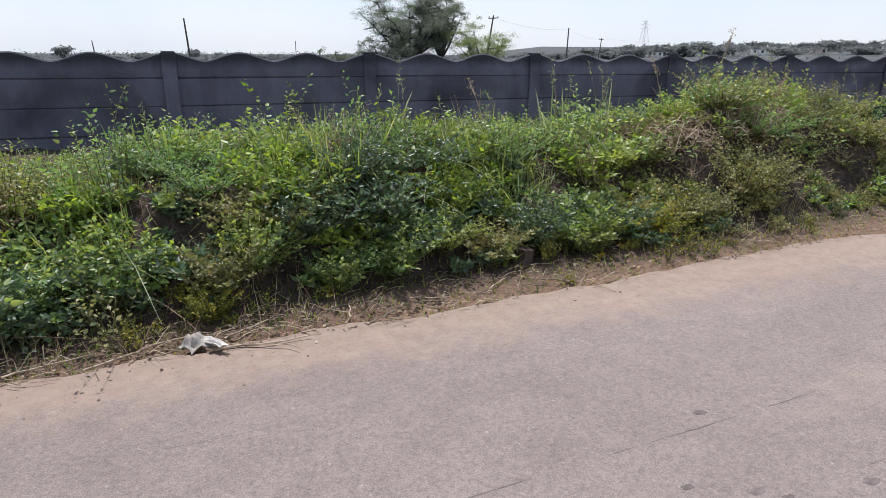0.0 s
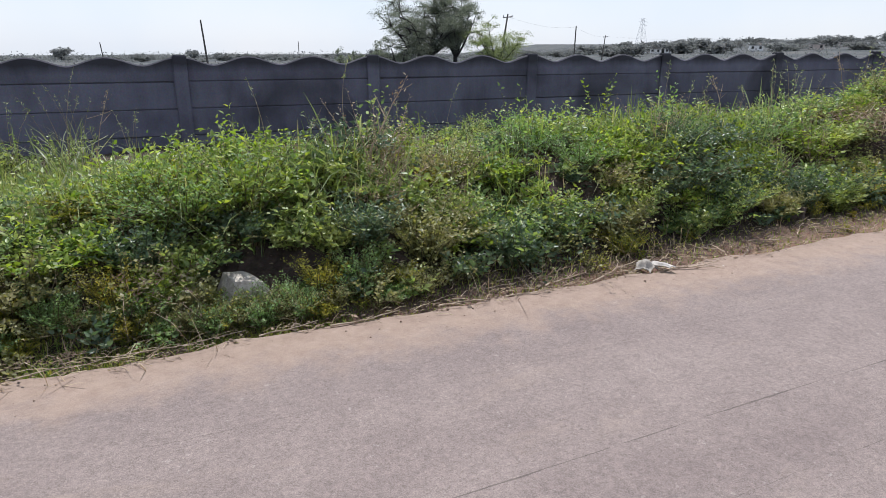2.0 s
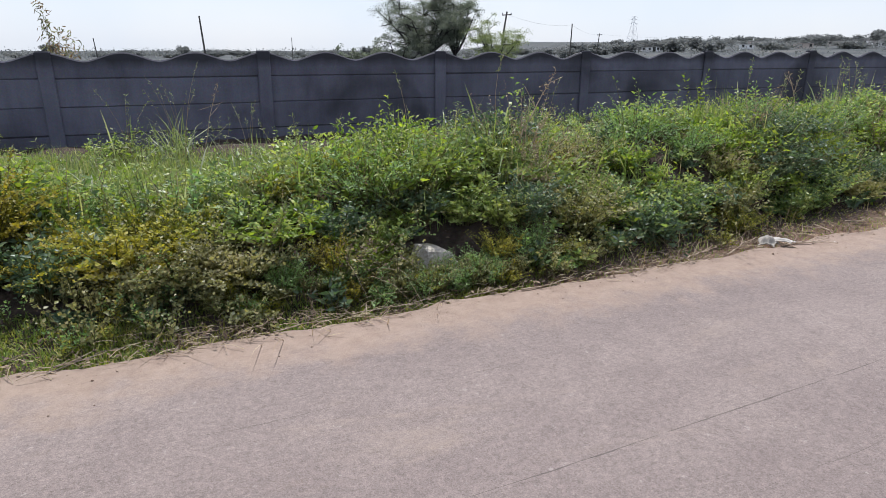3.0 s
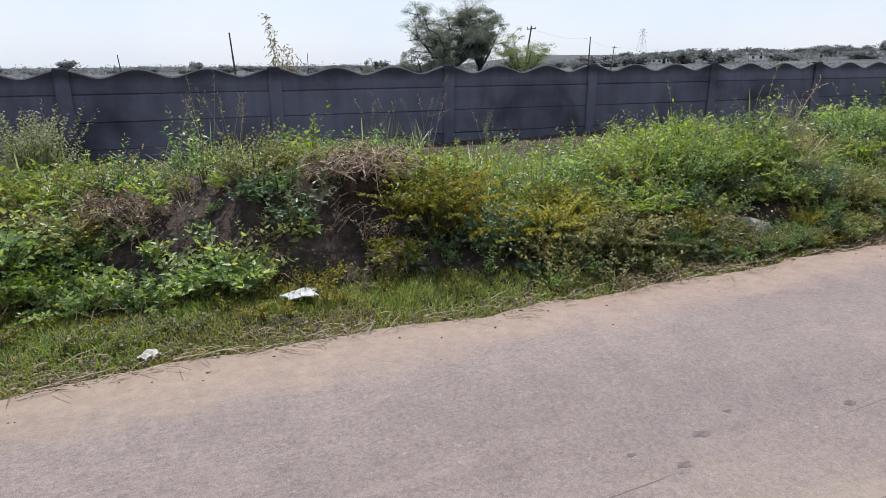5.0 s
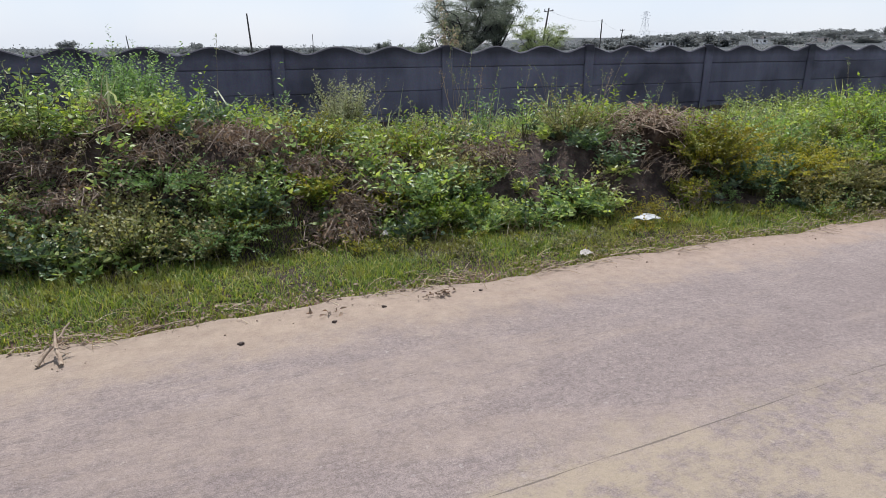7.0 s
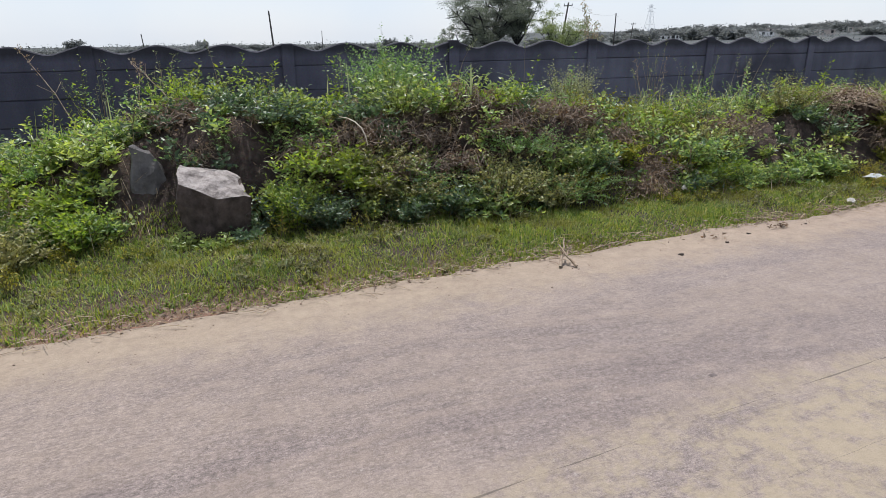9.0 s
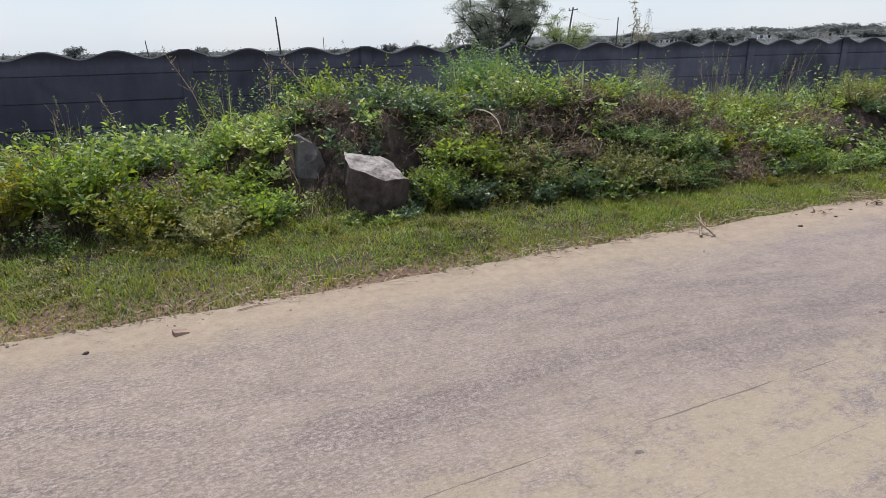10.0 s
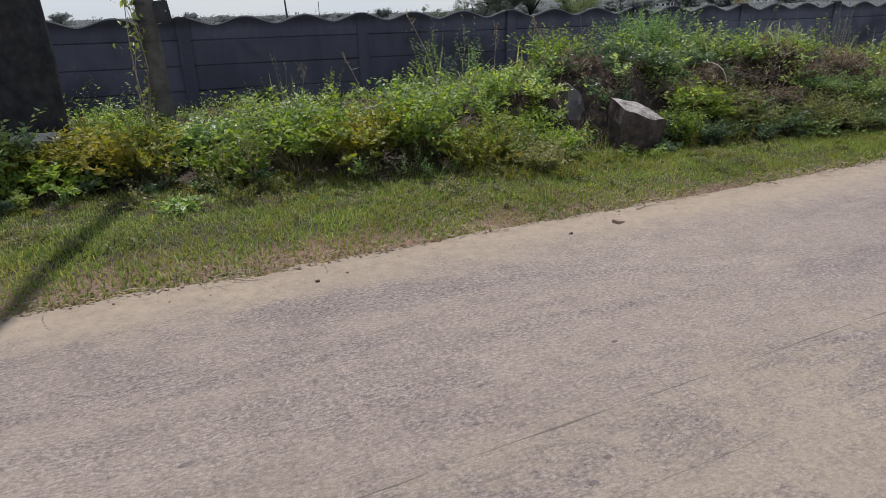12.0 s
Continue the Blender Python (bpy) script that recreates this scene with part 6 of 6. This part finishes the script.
# ---- beyond the wall ----
def limb_tree(name, x, y, z, height, spread, seed, label, mat_, n_leaf, leaf, trunk_r, flat=0.55, lean=0.0, limbs=7, group="trees beyond the wall", gaps=0.9, clump=0.155):
    """A tapered trunk that divides into limbs and twigs, with an uneven crown of leaf clumps round the twig ends."""
    rng = np.random.default_rng(seed)
    root = base_of(name, x, y, z, label, "tree", group)
    s = np.linspace(0, 1, 6)
    fork = height * 0.28
    T = np.stack([lean * s + 0.04 * np.sin(s * 5), 0.05 * np.sin(s * 4), s * fork], -1)[None]
    soup("trunk", *tubes(T, (trunk_r * (1.25 - 0.35 * s))[None], 9), BARK, root, smooth=True)
    a = (np.arange(limbs) * 6.28 / limbs + rng.normal(0, 0.35, limbs))[:, None]
    reach = spread * rng.uniform(0.35, 0.95, (limbs, 1))
    rise = (height - fork) * rng.uniform(0.45, 0.95, (limbs, 1)) * (1.15 - 0.45 * reach / spread)
    A = np.stack([lean + np.cos(a) * reach * s ** 0.9 + 0.05 * spread * rng.normal(size=(limbs, 1)) * s * s, np.sin(a) * reach * s ** 0.9, fork * 0.95 + rise * s ** 1.15], -1)
    sets = [tubes(A, trunk_r * 0.55 * np.broadcast_to(1.12 - s, (limbs, 6)), 6)]
    m = limbs * 20
    src = A[rng.integers(0, limbs, m), rng.integers(2, 6, m)]
    end = src + unit(rng.normal(size=(m, 3)) * np.array([1, 1, 0.6]) + np.array([0, 0, 0.25])) * spread * rng.uniform(0.15, 0.4, (m, 1))
    sets.append(tubes(src[:, None] + (end - src)[:, None] * s[None, :, None], trunk_r * 0.16 * np.broadcast_to(1.2 - s, (m, 6)), 4))
    soup("branchwork", *join(*sets), BARK, root)
    keep = rng.uniform(size=m) < gaps
    hub = np.concatenate([end[keep], A[:, -1]])
    i = rng.integers(0, len(hub), n_leaf)
    r = spread * clump * 0.85 * (0.5 + 0.9 * rng.uniform(size=len(hub)))[i][:, None]
    Q = hub[i] + unit(rng.normal(size=(n_leaf, 3))) * rng.uniform(0, 1, (n_leaf, 1)) ** 0.6 * r * np.array([1, 1, flat]) * 1.25
    soup("crown", *leaves(Q, rng.normal(size=(n_leaf, 3)), rng.normal(size=(n_leaf, 3)) + np.array([0, 0, 0.8]), leaf * rng.uniform(0.6, 1.3, n_leaf), leaf * 0.5 * rng.uniform(0.6, 1.3, n_leaf), SMALL), mat_, root)
    return root


limb_tree("acacia_tree", 21.3, 66.6, gz(21.3, 66.6), 10.6, 5.1, 900, "broad dark acacia tree with open spreading limbs", CROWN, 80000, 0.11, 0.34, limbs=12, clump=0.2, gaps=0.7)
limb_tree("acacia_tree", 18.3, 66.2, gz(18.3, 66.2), 5.8, 3.0, 904, "low open acacia tree with fine bare twigs", CROWN, 9000, 0.13, 0.16, limbs=10, clump=0.16, gaps=0.7)
limb_tree("acacia_tree", 24.4, 65.6, gz(24.4, 65.6), 10.6, 2.5, 901, "tall narrow dark tree with open branches", CROWN, 30000, 0.12, 0.24, limbs=8, clump=0.24)
limb_tree("pale_tree", 26.9, 60.5, gz(26.9, 60.5), 7.0, 3.3, 902, "small pale green tree beside a leaning pole", CROWN_PALE, 15000, 0.12, 0.13, limbs=10, gaps=0.85, clump=0.18)
for k, (cx, cy, h, sp) in enumerate(((26.0, 60.0, 2.6, 2.0), (23.5, 62.0, 2.4, 1.8), (17.0, 68.0, 2.2, 2.0), (32.0, 64.0, 2.2, 1.8), (15.4, 66.0, 4.8, 1.7), (12.6, 66.5, 4.1, 1.5))):
    limb_tree("scrub_bush", cx, cy, gz(cx, cy), h, sp, 910 + k, "low grey-green thorn bush beyond the wall", CROWN_PALE if k < 2 else CROWN, 2200, 0.2, 0.07, limbs=6)


def far_pole(x, y, height, lean, label, arm=True):
    """A slim pole with a crossarm and insulators."""
    root = base_of("power_pole", x, y, gz(x, y), label, "pole", "power poles beyond the wall")
    s = np.linspace(0, 1, 4)
    A = np.stack([lean * s, 0 * s, height * s], -1)[None]
    soup("shaft", *tubes(A, (0.13 - 0.05 * s)[None], 8), FARPOLE, root)
    if arm:
        B = np.array([[(lean - 0.55, 0, height - 0.35), (lean, 0, height - 0.3), (lean + 0.55, 0, height - 0.25)]])
        bar = soup("crossarm", *tubes(B, np.full((1, 3), 0.05), 4), FARPOLE, root)
        for dx in (-0.5, 0.5):
            C = np.array([[(lean + dx, 0, height - 0.3), (lean + dx, 0, height - 0.1)]])
            soup("insulator", *tubes(C, np.full((1, 2), 0.05), 6), STEEL, bar)
    return root


far_pole(-0.3, 79.2, 3.77 - gz(-0.3, 79.2), -0.4, "slim wooden power pole beyond the wall", False)
far_pole(28.0, 62.8, 4.2 - gz(28.0, 62.8), 1.1, "leaning wooden power pole beside a small tree")
far_pole(52.2, 86.4, 3.85 - gz(52.2, 86.4), 0.15, "slim upright power pole beyond the wall", False)
far_pole(77.6, 116.2, 2.95 - gz(77.6, 116.2), 0.7, "slim leaning power pole beyond the wall")
far_pole(-17.2, 139.0, 1.5 - gz(-17.2, 139.0), -0.4, "slim leaning power pole far beyond the wall", False)
far_pole(27, 190.0, 2.0 - gz(27, 190.0), 0.0, "slim power pole far beyond the wall", False)


def power_cable(a, b, sag):
    """A thin cable that sags between two poles."""
    s = np.linspace(0, 1, 14)[:, None]
    A = np.array(a) * (1 - s) + np.array(b) * s - np.array([0, 0, 4.0]) * sag * s * (1 - s)
    return tagged(soup("power_cable", *tubes(A[None], np.full((1, 14), 0.007), 4), FARPOLE), "thin dark power cable hanging between poles", "cable", "power cables")


power_cable((29.1, 62.8, 3.95), (52.3, 86.4, 3.7), 0.5)
power_cable((52.3, 86.4, 3.7), (78.3, 116.2, 2.75), 0.5)
power_cable((78.3, 116.2, 2.75), (150.0, 150.0, 3.0), 0.6)


def pylon(x, y, height):
    root = base_of("pylon", x, y, gz(x, y), "grey steel lattice transmission tower far off", "pylon")
    lv = np.linspace(0, 1, 9)
    w = 2.6 * (1 - lv) ** 1.2 + 0.5
    legs, braces = [], []
    for sx, sy in ((-1, -1), (1, -1), (1, 1), (-1, 1)):
        legs.append(tubes(np.stack([sx * w, sy * w, lv * height], -1)[None], np.full((1, 9), 0.07), 4))
    for k in range(8):
        for (ax, ay), (bx, by) in (((-1, -1), (1, -1)), ((1, -1), (1, 1)), ((1, 1), (-1, 1)), ((-1, 1), (-1, -1))):
            for p, q in (((ax, ay, k), (bx, by, k + 1)), ((bx, by, k), (ax, ay, k + 1))):
                e = np.array([[(p[0] * w[p[2]], p[1] * w[p[2]], lv[p[2]] * height), (q[0] * w[q[2]], q[1] * w[q[2]], lv[q[2]] * height)]])
                braces.append(tubes(e, np.full((1, 2), 0.025), 3))
    for leg in legs:
        soup("leg", *leg, GALV, root)
    soup("lattice", *join(*braces), GALV, root)
    for h, r in ((0.78, 3.2), (0.88, 3.6), (0.97, 2.4)):
        soup("crossarm", *tubes(np.array([[(-r, 0, h * height), (0, 0, h * height + 0.8), (r, 0, h * height)]]), np.full((1, 3), 0.07), 4), GALV, root)
    return root


pylon(242, 317, 15.5 - gz(242, 317))


def far_house(x, y, w, d, h, turn, storeys, mat_, label):
    """A plain house: walls, flat roof slab with a parapet, and its windows and door."""
    root = base_of("house", x, y, gz(x, y) - 0.3, label, "house", "houses on the far rise")
    root.rotation_euler = (0, 0, radians(turn))

    def slab(name, a, b, mt):
        bm = bmesh.new()
        bmesh.ops.create_cube(bm, size=1)
        for v in bm.verts:
            v.co = Vector([a[i] + (v.co[i] + 0.5) * (b[i] - a[i]) for i in range(3)])
        return part(name, bm, mt, root)
    slab("wall", (-w / 2, -d / 2, 0), (w / 2, d / 2, h), mat_)
    slab("roof", (-w / 2 - 0.3, -d / 2 - 0.3, h), (w / 2 + 0.3, d / 2 + 0.3, h + 0.25), ROOFING)
    for st in range(storeys):
        z0 = st * h / storeys + 1.0
        for c in np.linspace(-w / 2 + 1.2, w / 2 - 1.2, max(2, int(w / 2.6))):
            slab("window", (c - 0.5, -d / 2 - 0.03, z0), (c + 0.5, -d / 2 + 0.05, z0 + 1.1), DARKGLASS)
    return root


rng = np.random.default_rng(950)
for k in range(44):
    t = rng.uniform(0, 1)
    ang = radians(36 + 22 * t + rng.normal(0, 1.0))
    D = rng.uniform(310, 430)
    st = 1 + int(rng.uniform() < 0.08)
    far_house(D * math.sin(ang) - 3, D * math.cos(ang), rng.uniform(3.5, 7), rng.uniform(4, 6), 2.0 * st + 0.3, rng.uniform(20, 70) - 90, st, PLASTER if k % 5 else PLASTER_WARM, "small flat-roofed plastered house among trees" if st == 1 else "two-storey plastered house among trees")
rng = np.random.default_rng(960)
kinds = [limb_tree("far_tree", 0, 400 + 9 * k, gz(0, 400 + 9 * k), h, sp, 970 + k, "round green tree on the far plain, paled by haze", FARLEAF, 2400, 0.6, 0.2, limbs=6, gaps=1.0, group="far trees") for k, (h, sp) in enumerate(((5, 3.2), (6, 4.0), (4.2, 3.6), (5.5, 2.6)))]
for k in range(230):
    t = rng.uniform(0, 1)
    ang = radians(-28 + 88 * t ** 0.75)
    D = rng.uniform(280, 600) if rng.uniform() < 0.5 else rng.uniform(370, 620)
    cx, cy = D * math.sin(ang) - 4, D * math.cos(ang)
    sc = rng.uniform(0.45, 1.3) * (1.25 if ang > radians(33) else 0.72)
    ob = copy_thing(kinds[k % 4], pose(cx, cy, gz(cx, cy) - 1.6 * sc, 0, 0, rng.uniform(0, 360)))
    ob.scale = (sc * 1.7, sc * 1.7, sc)
for cx, cy, sc in ((-62, 378, 1.2), (73, 277, 0.95), (66, 277, 0.6), (86, 290, 0.55), (330, 232, 1.35), (322, 228, 1.1), (340, 236, 1.2), (60, 140, 0.35), (92, 150, 0.7)):
    ob = copy_thing(kinds[1], pose(cx, cy, gz(cx, cy) - 0.2, 0, 0, cx * 7))
    ob.scale = (sc * 1.15, sc * 1.15, sc)
# scrub on the plain
rng = np.random.default_rng(980)
n = 9000
ang, D = np.radians(rng.uniform(-32, 66, n)), 60 + 600 * rng.uniform(0, 1, n) ** 0.8
x, y = D * np.sin(ang), D * np.cos(ang)
ok = rng.uniform(size=n) < smooth01((fbm(x * 0.03, y * 0.03, 71) - 0.4) / 0.15)
x, y, D = x[ok], y[ok], D[ok]
n = len(x)
i = np.repeat(np.arange(n), 7)
Q = np.stack([x, y, ground_z(x, y)], -1)[i] + np.abs(rng.normal(0, 1, (n * 7, 3))) * np.array([1.2, 1.2, 0.7]) * (0.5 + D[i, None] / 300)
sz = (0.35 + D[i] / 500) * rng.uniform(0.5, 1.2, n * 7)
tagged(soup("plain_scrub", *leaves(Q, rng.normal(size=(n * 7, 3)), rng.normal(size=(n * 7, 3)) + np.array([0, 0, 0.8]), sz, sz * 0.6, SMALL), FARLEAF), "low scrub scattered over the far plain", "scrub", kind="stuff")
